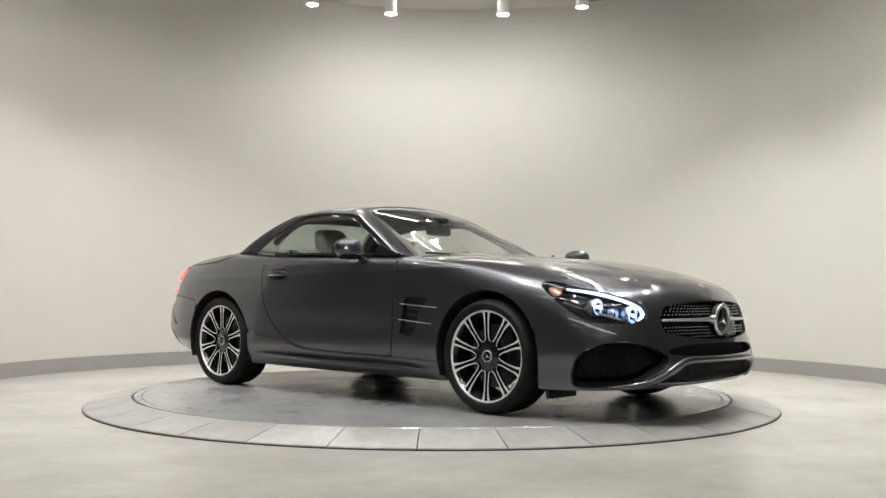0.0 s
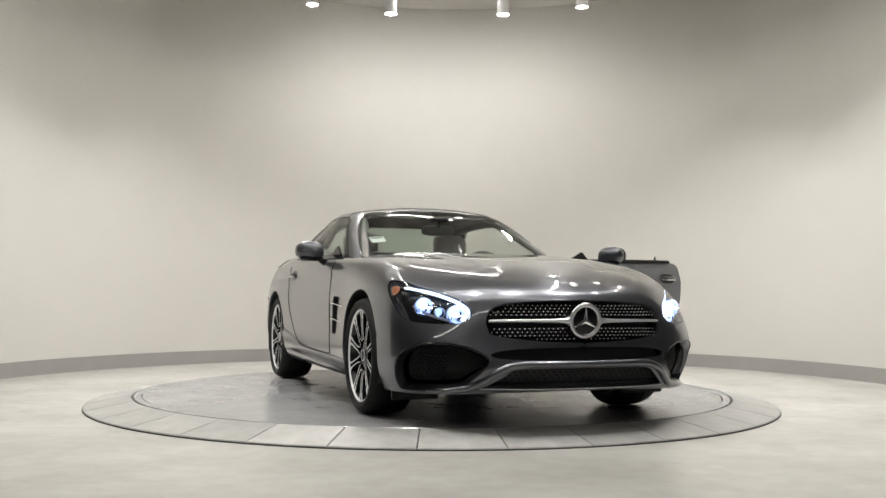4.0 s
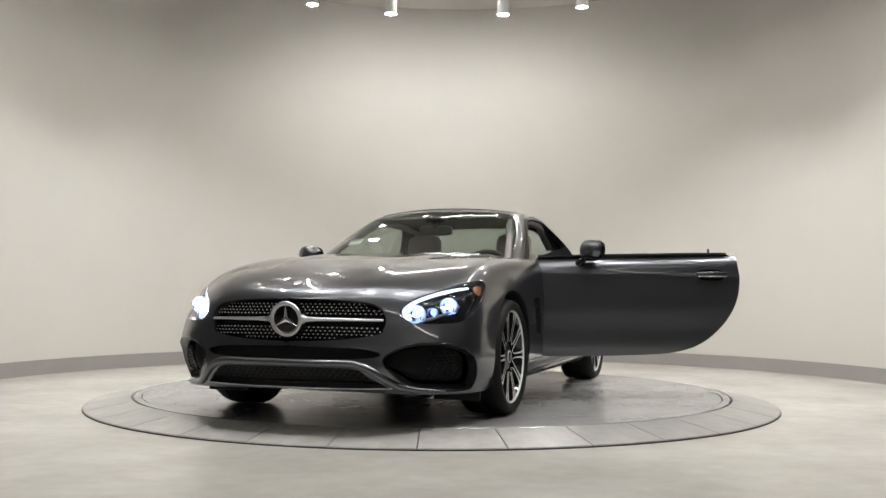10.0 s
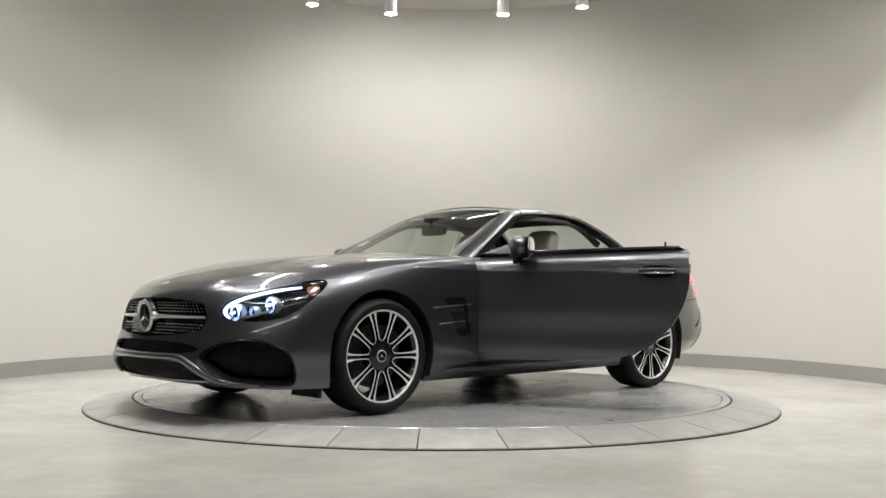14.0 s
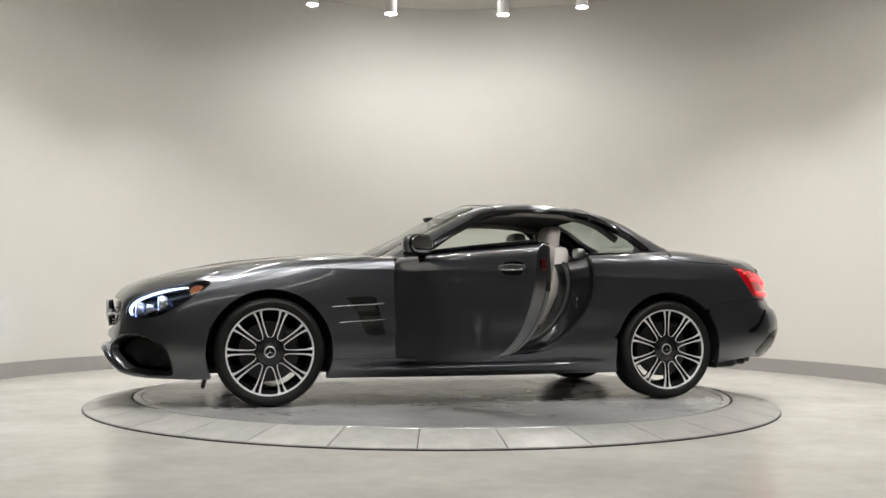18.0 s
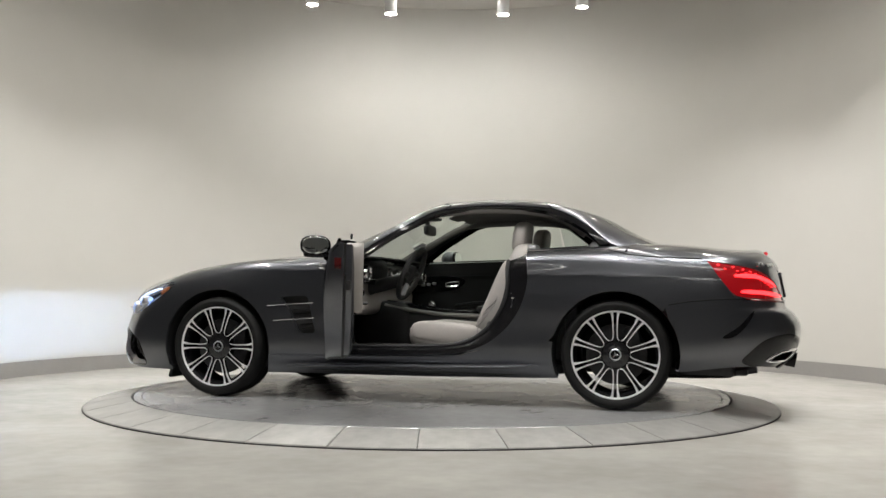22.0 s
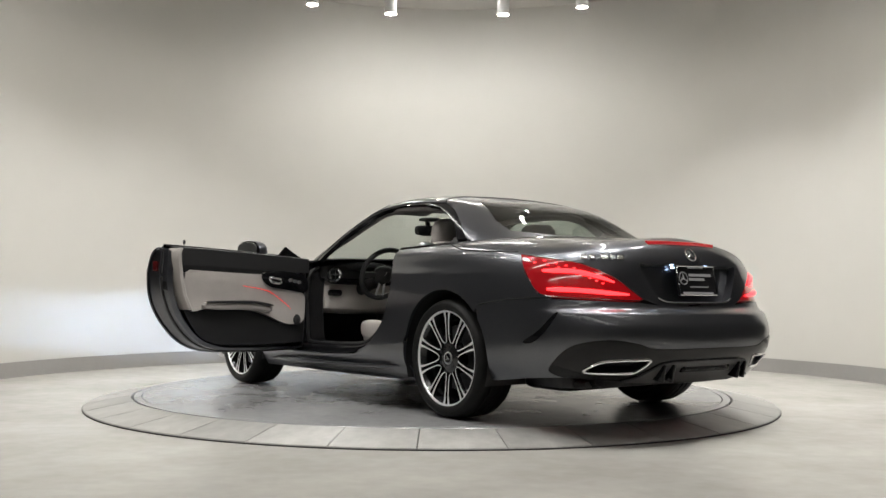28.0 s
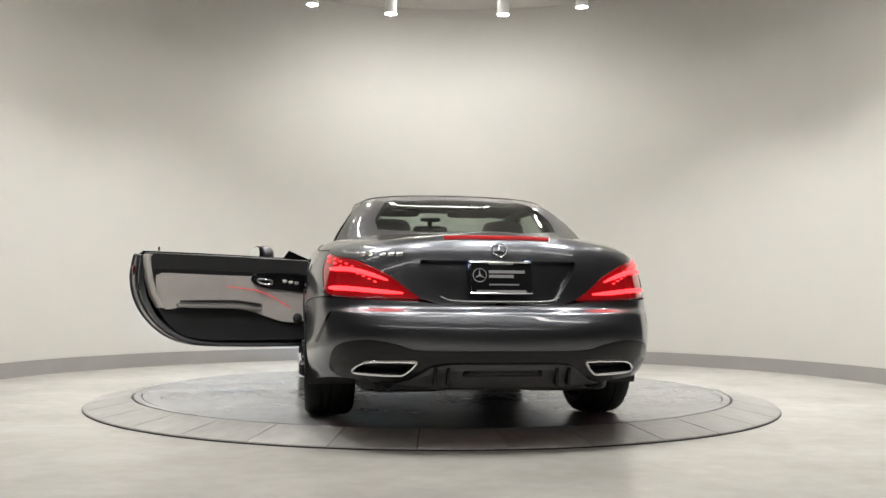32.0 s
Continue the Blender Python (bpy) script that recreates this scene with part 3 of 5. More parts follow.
# cabin, belt to roof centre: nine stations each
CAB_BELT = [(.70, 0, .920), (.665, .40, .912), (.55, .715, .887), (.05, .785, .90), (-.5, .80, .915), (-1.00, .790, .93), (-1.44, .662, .965), (-1.56, .34, .985), (-1.60, 0, .99)]
CAB_LOW = [(.36, 0, 1.080), (.325, .37, 1.076), (.245, .655, 1.066), (-.10, .692, 1.080), (-.5, .702, 1.088), (-.93, .697, 1.087), (-1.245, .614, 1.084), (-1.35, .31, 1.083), (-1.365, 0, 1.086)]
CAB_RAIL = [(.145, 0, 1.204), (.12, .33, 1.199), (.005, .572, 1.204), (-.25, .600, 1.224), (-.5, .610, 1.232), (-.825, .598, 1.218), (-1.075, .525, 1.195), (-1.17, .29, 1.184), (-1.185, 0, 1.183)]
CAB_EDGE = [(-.03, 0, 1.283), (-.05, .28, 1.279), (-.13, .472, 1.274), (-.29, .505, 1.283), (-.5, .515, 1.288), (-.75, .500, 1.276), (-.91, .437, 1.257), (-.985, .26, 1.242), (-1.00, 0, 1.243)]
CAB_TOP = [(-.17, 0, 1.313), (-.21, 0, 1.316), (-.28, 0, 1.319), (-.39, 0, 1.321), (-.5, 0, 1.321), (-.62, 0, 1.318), (-.71, 0, 1.311), (-.79, 0, 1.303), (-.83, 0, 1.298)]
BODY = SteppedSkin([LINE_BOTTOM, LINE_LIP, LINE_WAIST, LINE_MID, LINE_SHOULDER, LINE_EDGE, LINE_CENTRE])
CABIN = Skin([CAB_BELT, CAB_LOW, CAB_RAIL, CAB_EDGE, CAB_TOP])


class DomedSkin(SteppedSkin):
    """The body skin with the low power dome of the bonnet."""

    def at(self, u, v):
        p = SteppedSkin.at(self, u, v).copy()
        w = 0.30 + (2.05 - p[..., 0]) * 0.17
        dome = 1 / (1 + np.exp((np.abs(p[..., 1]) - w) / 0.014))
        fade = np.clip((2.08 - p[..., 0]) / 0.45, 0, 1) * np.clip((np.abs(v) - 5.0) / 0.15, 0, 1)
        p[..., 2] = p[..., 2] + 0.011 * dome * fade
        return p


BONNET = DomedSkin([LINE_BOTTOM, LINE_LIP, LINE_WAIST, LINE_MID, LINE_SHOULDER, LINE_EDGE, LINE_CENTRE])
AXLE, HUB_Z = 1.2925, 0.3268


def arch(x, r=0.378, n=28, z0=None):
    """The wheel arch, from its rear foot over the top to its front foot, in side view."""
    return [(x + r * math.cos(a), HUB_Z + r * math.sin(a)) for a in np.linspace(-0.42, math.pi + 0.42, n)][::-1]


def uv_line(*pts):
    return [np.array(p, float) for p in pts]


def build_car():
    root = tagged(empty("car"), "dark grey metallic two-seat coupe with its driver door open", "car")
    S = BODY
    down = [tuple(p) for p in S.find("side", [(x, z) for x, z in arch(AXLE)])]
    rear_arch = [tuple(p) for p in S.find("side", [(x, z) for x, z in arch(-AXLE)])]

    # outlines
    grille = smooth_path([(0.0, .652), (.22, .648), (.40, .632), (.475, .60), (.50, .545), (.495, .50), (.465, .468), (.25, .440), (0.0, .430)], 6)
    grille = S.find("front", grille)
    grille[0][0] = grille[-1][0] = 0
    slot = S.find("front", smooth_path([(0.0, .419), (.25, .415), (.42, .404), (.49, .382), (.455, .356), (.25, .346), (0.0, .345)], 4))
    slot[0][0] = slot[-1][0] = 0
    low = S.find("front", smooth_path([(0.0, .312), (.20, .312), (.375, .306), (.435, .268), (.505, .219), (.495, .208), (.30, .204), (0.0, .204)], 5))
    low[0][0] = low[-1][0] = 0
    def mixed(pts, n=5):
        """A closed outline whose points are given from the front, the side or the rear."""
        return smooth_path([tuple(S.find(k, [(a, b)])[0]) for k, a, b in pts], n, True)
    intake = mixed([("front", .500, .345), ("front", .550, .394), ("front", .64, .424), ("front", .76, .430), ("front", .815, .415), ("side", 1.91, .365), ("side", 1.865, .285), ("side", 1.85, .215), ("side", 1.875, .190), ("front", .76, .190), ("front", .66, .194), ("front", .605, .208), ("front", .555, .268)])
    lamp = mixed([("front", .552, .572), ("front", .580, .538), ("front", .66, .522), ("side", 1.955, .530), ("side", 1.86, .570), ("side", 1.77, .628), ("side", 1.675, .695), ("side", 1.640, .736), ("side", 1.68, .753), ("front", .755, .730), ("front", .69, .697), ("front", .60, .655), ("front", .556, .615)])
    vent = S.find("side", smooth_path([(.840, .655), (.700, .665), (.655, .655), (.635, .60), (.615, .50), (.600, .440), (.625, .420), (.705, .425), (.735, .455), (.775, .55), (.825, .625)], 4, True))
    door = smooth_path([(.545, .905), (.550, .75), (.545, .55), (.53, .34), (.50, .297), (.30, .293), (-.05, .300), (-.34, .318), (-.52, .375), (-.66, .49), (-.745, .63), (-.775, .77), (-.765, .905)], 6)
    door_uv = S.find("side", door)
    door_uv[0][1] = door_uv[-1][1] = 5.0
    tail_l = mixed([("side", -1.805, .890), ("rear", .755, .866), ("rear", .66, .827), ("rear", .52, .757), ("rear", .395, .668), ("rear", .42, .650), ("rear", .60, .655), ("side", -2.07, .664), ("side", -1.970, .684), ("side", -1.885, .785)], 4)
    plate_hole = S.find("rear", smooth_path([(0.0, .838), (.31, .838), (.385, .832), (.355, .76), (.29, .662), (.25, .640), (0.0, .634)], 4))
    plate_hole[0][0] = plate_hole[-1][0] = 13
    exh = S.find("rear", smooth_path([(.690, .313), (.66, .298), (.50, .294), (.455, .302), (.412, .345), (.425, .360), (.60, .357), (.655, .345)], 5, True))

    # front bumper skin: half outline, with openings
    xs = 1.655
    pf = S.at(np.array(down)[:, 0], np.array(down)[:, 1])
    hw = len(down)
    seam_z = [z for z in np.linspace(.46, .76, 10)]
    seam = S.find("side", [(xs - 0.02 * k / 9, z) for k, z in enumerate(seam_z)])
    seam_top = S.find("side", [(1.61, .775)])[0]
    arch_from_seam = [down[i] for i in range(hw) if pf[i, 0] > 1.60 and pf[i, 2] <= .46]
    arch_from_seam = sorted(arch_from_seam, key=lambda p: p[1])
    outer = uv_line((0, 0)) + uv_line((0, 5)) + uv_line((seam_top[0], 5)) + [np.array(p) for p in seam[::-1]] + [np.array(p) for p in arch_from_seam[::-1]] + uv_line((arch_from_seam[0][0], 0))
    # openings that touch the centre line are notches in the outline
    outer = uv_line((0, 0)) + [np.array(p) for p in low[::-1]] + [np.array(p) for p in slot[::-1]] + [np.array(p) for p in grille[::-1]] + outer[1:]
    part("front_bumper", panel_data(S, outer, [intake, lamp], both=True, holelip=0.05), PAINT, root)
    # bonnet
    bon = uv_line((0, 5), (6.12, 5), (6.05, 5.35), (5.85, 5.75), (5.72, 6), (0, 6))
    part("bonnet", panel_data(BONNET, bon, du=.07, dv=.028, both=True), PAINT, root)
    # wings
    wing_arch = [down[i] for i in range(hw) if pf[i, 2] > .275 and not (pf[i, 0] > 1.60 and pf[i, 2] <= .46)]
    pw = S.at(np.array(wing_arch)[:, 0], np.array(wing_arch)[:, 1])
    ang = np.arctan2(pw[:, 2] - HUB_Z, pw[:, 0] - AXLE)
    ang = np.where(ang < -1.6, ang + 2 * math.pi, ang)
    wing_arch = [wing_arch[i] for i in np.argsort(-ang)]
    dfr = [p for p in door_uv[:20] if S.at(np.array([p[0]]), np.array([p[1]]))[0, 2] > .298]
    foot = S.find("side", [(.54, .287), (.70, .285), (.91, .285)])
    wing = [np.array(p) for p in seam] + uv_line((seam_top[0], 5), (6.12, 5)) + [np.array(p) for p in dfr[:1]] + [np.array(p) for p in dfr[1:]] + [np.array(p) for p in foot] + [np.array(p) for p in wing_arch]
    for s in (1, -1):
        part("front_wing", panel_data(S, wing, [vent], dv=.08, side=s, holelip=0.035), PAINT, root)
    # sills
    sill = S.find("side", [(.91, .280), (.70, .280), (.54, .282), (.30, .283), (0, .287), (-.34, .300), (-.52, .345), (-.90, .40)])
    pr = S.at(np.array(rear_arch)[:, 0], np.array(rear_arch)[:, 1])
    ra = [rear_arch[i] for i in range(len(rear_arch)) if pr[i, 0] > -AXLE and pr[i, 2] < .40]
    ra = sorted(ra, key=lambda p: -p[1])
    fa = [down[i] for i in range(hw) if pf[i, 0] < AXLE and pf[i, 2] < .28]
    fa = sorted(fa, key=lambda p: p[1])
    sill_out = [np.array(p) for p in sill] + [np.array(p) for p in ra] + uv_line((ra[-1][0], 0), (fa[0][0], 0)) + [np.array(p) for p in fa]
    for s in (1, -1):
        part("sill_panel", panel_data(S, sill_out, side=s, lip=0.03, off=0.006), PAINT, root)
        ridge = smooth_path([(.80, s * .885, .215), (.60, s * .902, .222), (.2, s * .902, .228), (-.3, s * .905, .235), (-.66, s * .905, .245), (-.84, s * .89, .255)], 6)
        part("sill_ridge", tube(ridge, list(np.interp(np.linspace(0, 1, len(ridge)), [0, .2, .8, 1], [.004, .024, .028, .004])), 12, flat=.55), PAINT, root)
    # rear quarters
    drr = [p for p in door_uv if S.at(np.array([p[0]]), np.array([p[1]]))[0, 0] < -.36]
    qa = [rear_arch[i] for i in range(len(rear_arch)) if (pr[i, 0] > -AXLE and pr[i, 2] >= .40) or (pr[i, 0] <= -AXLE and pr[i, 2] > .575)]
    qp = S.at(np.array(qa)[:, 0], np.array(qa)[:, 1])
    qa = [qa[i] for i in np.argsort(np.arctan2(qp[:, 2] - HUB_Z, qp[:, 0] + AXLE))]
    cut_low = S.find("side", [(-1.585, .615), (-1.75, .640), (-2.02, .652)])
    top_q = uv_line((9.05, 5.0), (9.2, 4.75), (9.6, 4.62), (10.2, 4.55))
    light_front = S.find("side", [(-1.796, .896), (-1.876, .785), (-1.961, .678), (-2.03, .659)])
    quarter = uv_line(drr[-1]) + top_q + [np.array(p) for p in light_front] + [np.array(p) for p in cut_low[1::-1]] + [np.array(p) for p in qa[::-1]] + [np.array(p) for p in S.find("side", [(-.90, .405), (-.52, .350)])] + [np.array(p) for p in drr]
    for s in (1, -1):
        part("rear_wing", panel_data(S, quarter, dv=.08, side=s), PAINT, root)
    # rear bumper
    rb_arch = [rear_arch[i] for i in range(len(rear_arch)) if pr[i, 0] <= -AXLE and pr[i, 2] <= .575]
    rb_arch = sorted(rb_arch, key=lambda p: p[1])
    rear_top = S.find("rear", [(.775, .648), (.60, .640), (.42, .635), (.30, .622), (.20, .618), (0.0, .617)])
    rear_top[-1][0] = 13
    rb = uv_line((rb_arch[0][0], 0)) + [np.array(p) for p in rb_arch] + [np.array(p) for p in cut_low[:2]] + [np.array(p) for p in rear_top] + uv_line((13, 0))
    part("rear_bumper", panel_data(S, rb, [exh], dv=.055, both=True, holelip=0.05), PAINT, root)
    # boot lid
    lid_low = S.find("rear", [(0.0, .625), (.20, .626), (.30, .630), (.385, .660), (.52, .765), (.66, .835), (.80, .888)])
    lid_low[0][0] = 13
    boot = uv_line((13, 6)) + uv_line((9.75, 6), (9.6, 5.6), (9.35, 5.2), (9.25, 4.80), (9.6, 4.65), (10.2, 4.58)) + [np.array(p) for p in lid_low[::-1]]
    boot = boot[:-1] + [np.array(p) for p in plate_hole[::-1]]
    part("boot_lid", panel_data(S, boot, both=True, lip=0.045), PAINT, root)

    build_cabin(root)
    for x, s, y, a in ((AXLE, 1, .8776, 0), (AXLE, -1, .8776, 18), (-AXLE, 1, .8660, 18), (-AXLE, -1, .8660, 15)):
        w = build_wheel(root)
        w.matrix_basis = pose(x, s * (y + 0.006), HUB_Z, 0, a, 0 if s > 0 else 180)
    build_under(root)
    build_doors(root, door_uv)
    build_front(root, grille, slot, low, intake, lamp, vent)
    build_rear(root, tail_l, plate_hole, exh)
    build_interior(root, door_uv)
    return root


def build_cabin(root):
    C = CABIN
    ws = uv_line((0, .02), (0, 2.95), (1.0, 2.93), (1.70, 2.85), (1.87, 2.6), (1.90, 2.0), (1.91, 1.0), (1.89, .10), (1.6, .04))
    part("windscreen", panel_data(C, ws, both=True, gap=0, lip=0.004), GLASS, root, "clear laminated windscreen")
    pil = uv_line((1.91, .03), (1.92, 1.0), (1.90, 2.6), (1.72, 2.87), (1.0, 2.95), (0, 2.97), (0, 3.35), (1.0, 3.3), (2.0, 3.02), (2.62, 2.62), (2.62, 2.30), (2.34, 2.05), (2.22, 1.0), (2.20, .03))
    part("windscreen_frame", panel_data(C, pil, both=True, lip=0.03), PAINT, root)
    roof = uv_line((0, 3.37), (1.0, 3.32), (2.0, 3.04), (2.64, 2.63), (2.64, 2.28), (3.2, 2.30), (4.2, 2.34), (5.2, 2.30), (5.22, 2.7), (5.5, 3.1), (6.2, 3.45), (7.2, 3.62), (8, 3.65), (8, 4), (0, 4))
    part("roof_panel", panel_data(C, roof, both=True, lip=0.03, gap=.0045), PAINT, root)
    cp = uv_line((5.24, 2.30), (5.24, 2.7), (5.52, 3.1), (6.2, 3.43), (7.2, 3.60), (8, 3.63), (8, 3.10), (7.2, 3.08), (6.45, 2.9), (6.30, 2.5), (6.33, 1.2), (6.45, .55), (7.2, .32), (8, .28), (8, .02), (6.1, .02), (5.75, .02), (5.62, .35), (5.62, 1.0), (5.50, 1.7))
    part("rear_roof_panel", panel_data(C, cp, both=True, lip=0.03), PAINT, root)
    rw = uv_line((8, .30), (7.2, .34), (6.46, .57), (6.35, 1.2), (6.32, 2.5), (6.47, 2.88), (7.2, 3.06), (8, 3.08))
    part("rear_window", panel_data(C, rw, both=True, gap=0, lip=0.004), GLASS_DARK, root, "tinted rear window glass")
    qw = uv_line((4.55, .28), (4.62, 1.2), (4.72, 1.9), (4.86, 1.6), (5.0, .9), (5.10, .28))
    qp = uv_line((4.72, 1.92), (4.76, 2.1), (5.10, 2.08), (5.42, 1.60), (5.57, .95), (5.57, .28), (5.12, .28), (5.02, .9), (4.88, 1.6))
    dw = uv_line((2.30, .10), (2.32, 1.0), (2.45, 1.95), (2.75, 2.2), (3.6, 2.27), (4.6, 2.27), (4.70, 1.9), (4.56, 1.0), (4.50, .10))
    part("door_window", panel_data(C, dw, side=-1, gap=0, lip=0.004, off=-0.006), GLASS, root, "clear raised passenger window")
    for s in (1, -1):
        if s < 0:
            part("quarter_window", panel_data(C, qw, side=s, gap=0, lip=0.004, off=-0.006), GLASS_DARK, root, "small tinted quarter window")
        if s < 0:
            part("quarter_panel", panel_data(C, qp, side=s, gap=0, lip=0.01, off=-0.006), SOFT_BLACK, root, "black panel behind the side window")
        fr = uv_line((2.22, .1), (2.24, 1.0), (2.36, 2.02), (2.66, 2.27), (3.2, 2.285), (4.2, 2.325), (5.2, 2.29), (5.48, 1.70), (5.60, 1.0), (5.60, .30), (5.45, .30), (5.45, .9), (5.30, 1.45), (5.03, 1.93), (4.6, 2.11), (3.6, 2.11), (2.85, 2.03), (2.57, 1.82), (2.42, 1.0), (2.40, .1))
        part("window_frame", panel_data(C, fr, side=s, gap=0, lip=0.03, off=-0.004), BLACK_GLOSS, root, "gloss black window surround")


def build_wheel(root):
    """The outer face looks along +y; the hub face is at the origin."""
    rim = part("wheel", lathe([(.254, .012), (.262, .014), (.267, .006), (.262, -.004), (.248, -.016), (.240, -.06), (.232, -.20), (.252, -.215), (.255, -.225), (.246, -.225), (.225, -.205), (.228, -.03), (.242, -.008), (.254, .012)], 72), WHEEL_BLACK, root)
    prof = [(.256, .010), (.266, .021), (.280, .029), (.300, .030), (.314, .022), (.325, .006), (.331, -.012), (.334, -.03), (.334, -.056), (.327, -.057), (.327, -.065), (.3345, -.066), (.335, -.098), (.328, -.099), (.328, -.108), (.335, -.109),
            (.334, -.145), (.327, -.146), (.327, -.154), (.334, -.155), (.331, -.195), (.322, -.214), (.30, -.232), (.27, -.236), (.250, -.226)]
    prof = [(.256 + (r - .256) * .897, y) for r, y in prof]
    part("tyre", lathe(prof, 96), RUBBER, rim, "black low-profile tyre")
    part("rim_lip", lathe([(.250, .008), (.254, .0150), (.260, .0165), (.265, .0140), (.267, .008)], 72), MACHINED, rim, "machined silver rim edge")
    # twin spokes: two bars from the hub to the rim, closed in a bow at the hub with the neighbour's
    def bar(sign):
        pts = [(.083, sign * .0255), (.088, sign * .018), (.105, sign * .0125), (.15, sign * .0118), (.21, sign * .0140), (.242, sign * .019), (.255, sign * .0225)]
        wid = [.0034, .0036, .0037, .0042, .0054, .0080, .0108]
        yy = [-.006, -.003, .000, .004, .008, .010, .010]
        rows = []
        sm, ws, ys = smooth_path(pts, 3), np.interp(np.linspace(0, 6, 19), range(7), wid), np.interp(np.linspace(0, 6, 19), range(7), yy)
        for (r, o), w, y in zip(sm, ws, ys):
            rows.append([(r, y - .022, o - w * .9), (r, y - .002, o - w), (r, y, o - w * .82), (r, y, o + w * .82), (r, y - .002, o + w), (r, y - .022, o + w * .9)])
        return loft(rows, True, True)
    bm = join_bm(data_bm(*bar(1)), data_bm(*bar(-1)))
    for f in bm.faces:
        f.material_index = 0
    bmesh.ops.recalc_face_normals(bm, faces=bm.faces)
    for f in bm.faces:
        if f.normal.y > 0.45:
            f.material_index = 1
    spoke = part("spoke", bm, [WHEEL_BLACK, MACHINED], rim, "twin spoke with machined silver face")
    for k in range(10):
        o = spoke if k == 0 else spoke.copy()
        if k:
            scene.collection.objects.link(o)
        o.matrix_basis = Matrix.Rotation(2 * math.pi * k / 10, 4, "Y")
    part("hub", lathe([(.0, -.003), (.034, -.003), (.040, -.008), (.062, -.010), (.080, -.014), (.086, -.030), (.086, -.09), (.0, -.09)], 48), WHEEL_BLACK, rim)
    for k in range(5):
        a = 2 * math.pi * (k + 0.5) / 5
        o = part("bolt", lathe([(.0, -.012), (.007, -.012), (.009, -.02), (.009, -.035)], 12), WHEEL_BLACK, rim) if k == 0 else bolt.copy()
        if k == 0:
            bolt = o
        else:
            scene.collection.objects.link(o)
        o.matrix_basis = Matrix.Translation((.056 * math.cos(a), .004, .056 * math.sin(a)))
    part("hub_cap", lathe([(.0, .002), (.028, .0015), (.031, .003), (.034, .001), (.035, -.004)], 40), SATIN, rim, "silver centre cap with three-pointed emblem")
    part("cap_face", lathe([(.0, .0028), (.026, .0024), (.0275, .0015)], 32), BLACK_GLOSS, rim)
    part("emblem", star_bm(.025, .0035, .003), CHROME, rim, "small chrome three-pointed emblem")
    part("brake_disc", lathe([(.06, -.075), (.178, -.075), (.180, -.078), (.180, -.10), (.06, -.10)], 48), STEEL, rim, "steel brake disc")
    cal = smooth_box(-.125, -.085, .06, .09, .07, .15, 5)
    part("brake_caliper", cal, STEEL, rim, "grey brake caliper")
    return rim


def star_bm(r, y, thick):
    """A three-pointed star with ridged arms, facing +y."""
    bm = bmesh.new()
    for k in range(3):
        a = math.pi / 2 + 2 * math.pi * k / 3
        tip = Vector((r * math.cos(a), y, r * math.sin(a)))
        l = Vector((r * .17 * math.cos(a + math.pi / 3), y, r * .17 * math.sin(a + math.pi / 3)))
        q = Vector((r * .17 * math.cos(a - math.pi / 3), y, r * .17 * math.sin(a - math.pi / 3)))
        c = Vector((0, y + thick, 0))
        vs = [bm.verts.new(p) for p in (tip, l, c, q)]
        bm.faces.new((vs[0], vs[1], vs[2]))
        bm.faces.new((vs[0], vs[2], vs[3]))
        low = [bm.verts.new(p - Vector((0, thick, 0))) for p in (tip, l, q)]
        bm.faces.new((vs[0], low[0], low[1], vs[1]))
        bm.faces.new((vs[0], vs[3], low[2], low[0]))
    bmesh.ops.remove_doubles(bm, verts=bm.verts, dist=1e-6)
    return bm


def build_under(root):
    part("rear_tray", box_bm(-2.05, -.89, -.58, .58, .20, .24, .015), BLACK_PLASTIC, root, "black plastic rear tray")
    part("front_tray", box_bm(.89, 2.08, -.58, .58, .180, .22, .015), BLACK_PLASTIC, root, "black plastic front tray")
    part("underbody", box_bm(-.90, .90, -.84, .84, .185, .225, .015), BLACK_PLASTIC, root, "black plastic underbody")
    for s in (1, -1):
        flap = turn_bm(box_bm(-.012, .012, -.13, .13, -.055, .03, .006), Matrix.Translation((1.665, s * .70, .165)) @ Matrix.Rotation(radians(-14), 4, "Y"))
        part("air_deflector", flap, BLACK_PLASTIC, root, "black air deflector ahead of the wheel")
        part("muffler", smooth_box(-1.80, s * .40, .235, .36, .50, .11, 5, 28, 12), STEEL, root, "dull steel exhaust muffler")
    for x in (AXLE, -AXLE):
        for s in (1, -1):
            rows = []
            for a in np.linspace(-.35, math.pi + .35, 25):
                rows.append([(x + .372 * math.cos(a), s * y, HUB_Z + .372 * math.sin(a)) for y in (.895, .55)])
            part("wheel_arch_liner", loft(rows), BLACK_PLASTIC, root)
            # Flat sheet closes the arch behind the wheel; its deep shade is in the colour
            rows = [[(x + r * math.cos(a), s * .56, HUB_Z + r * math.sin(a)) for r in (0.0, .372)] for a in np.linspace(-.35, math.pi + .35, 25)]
            part("shaded_arch_wall", loft(rows), DARK_VOID, root)


def skin_point(kind, a, b, off=0.0, side=1):
    """A place on the body given in one view, and the way out of the skin there."""
    uv = BODY.find(kind, [(a, b)])
    p, n = BODY.at(uv[:, 0], uv[:, 1])[0], BODY.normal(uv[:, 0], uv[:, 1])[0]
    p = p + n * off
    return Vector((p[0], p[1] * side, p[2])), Vector((n[0], n[1] * side, n[2]))


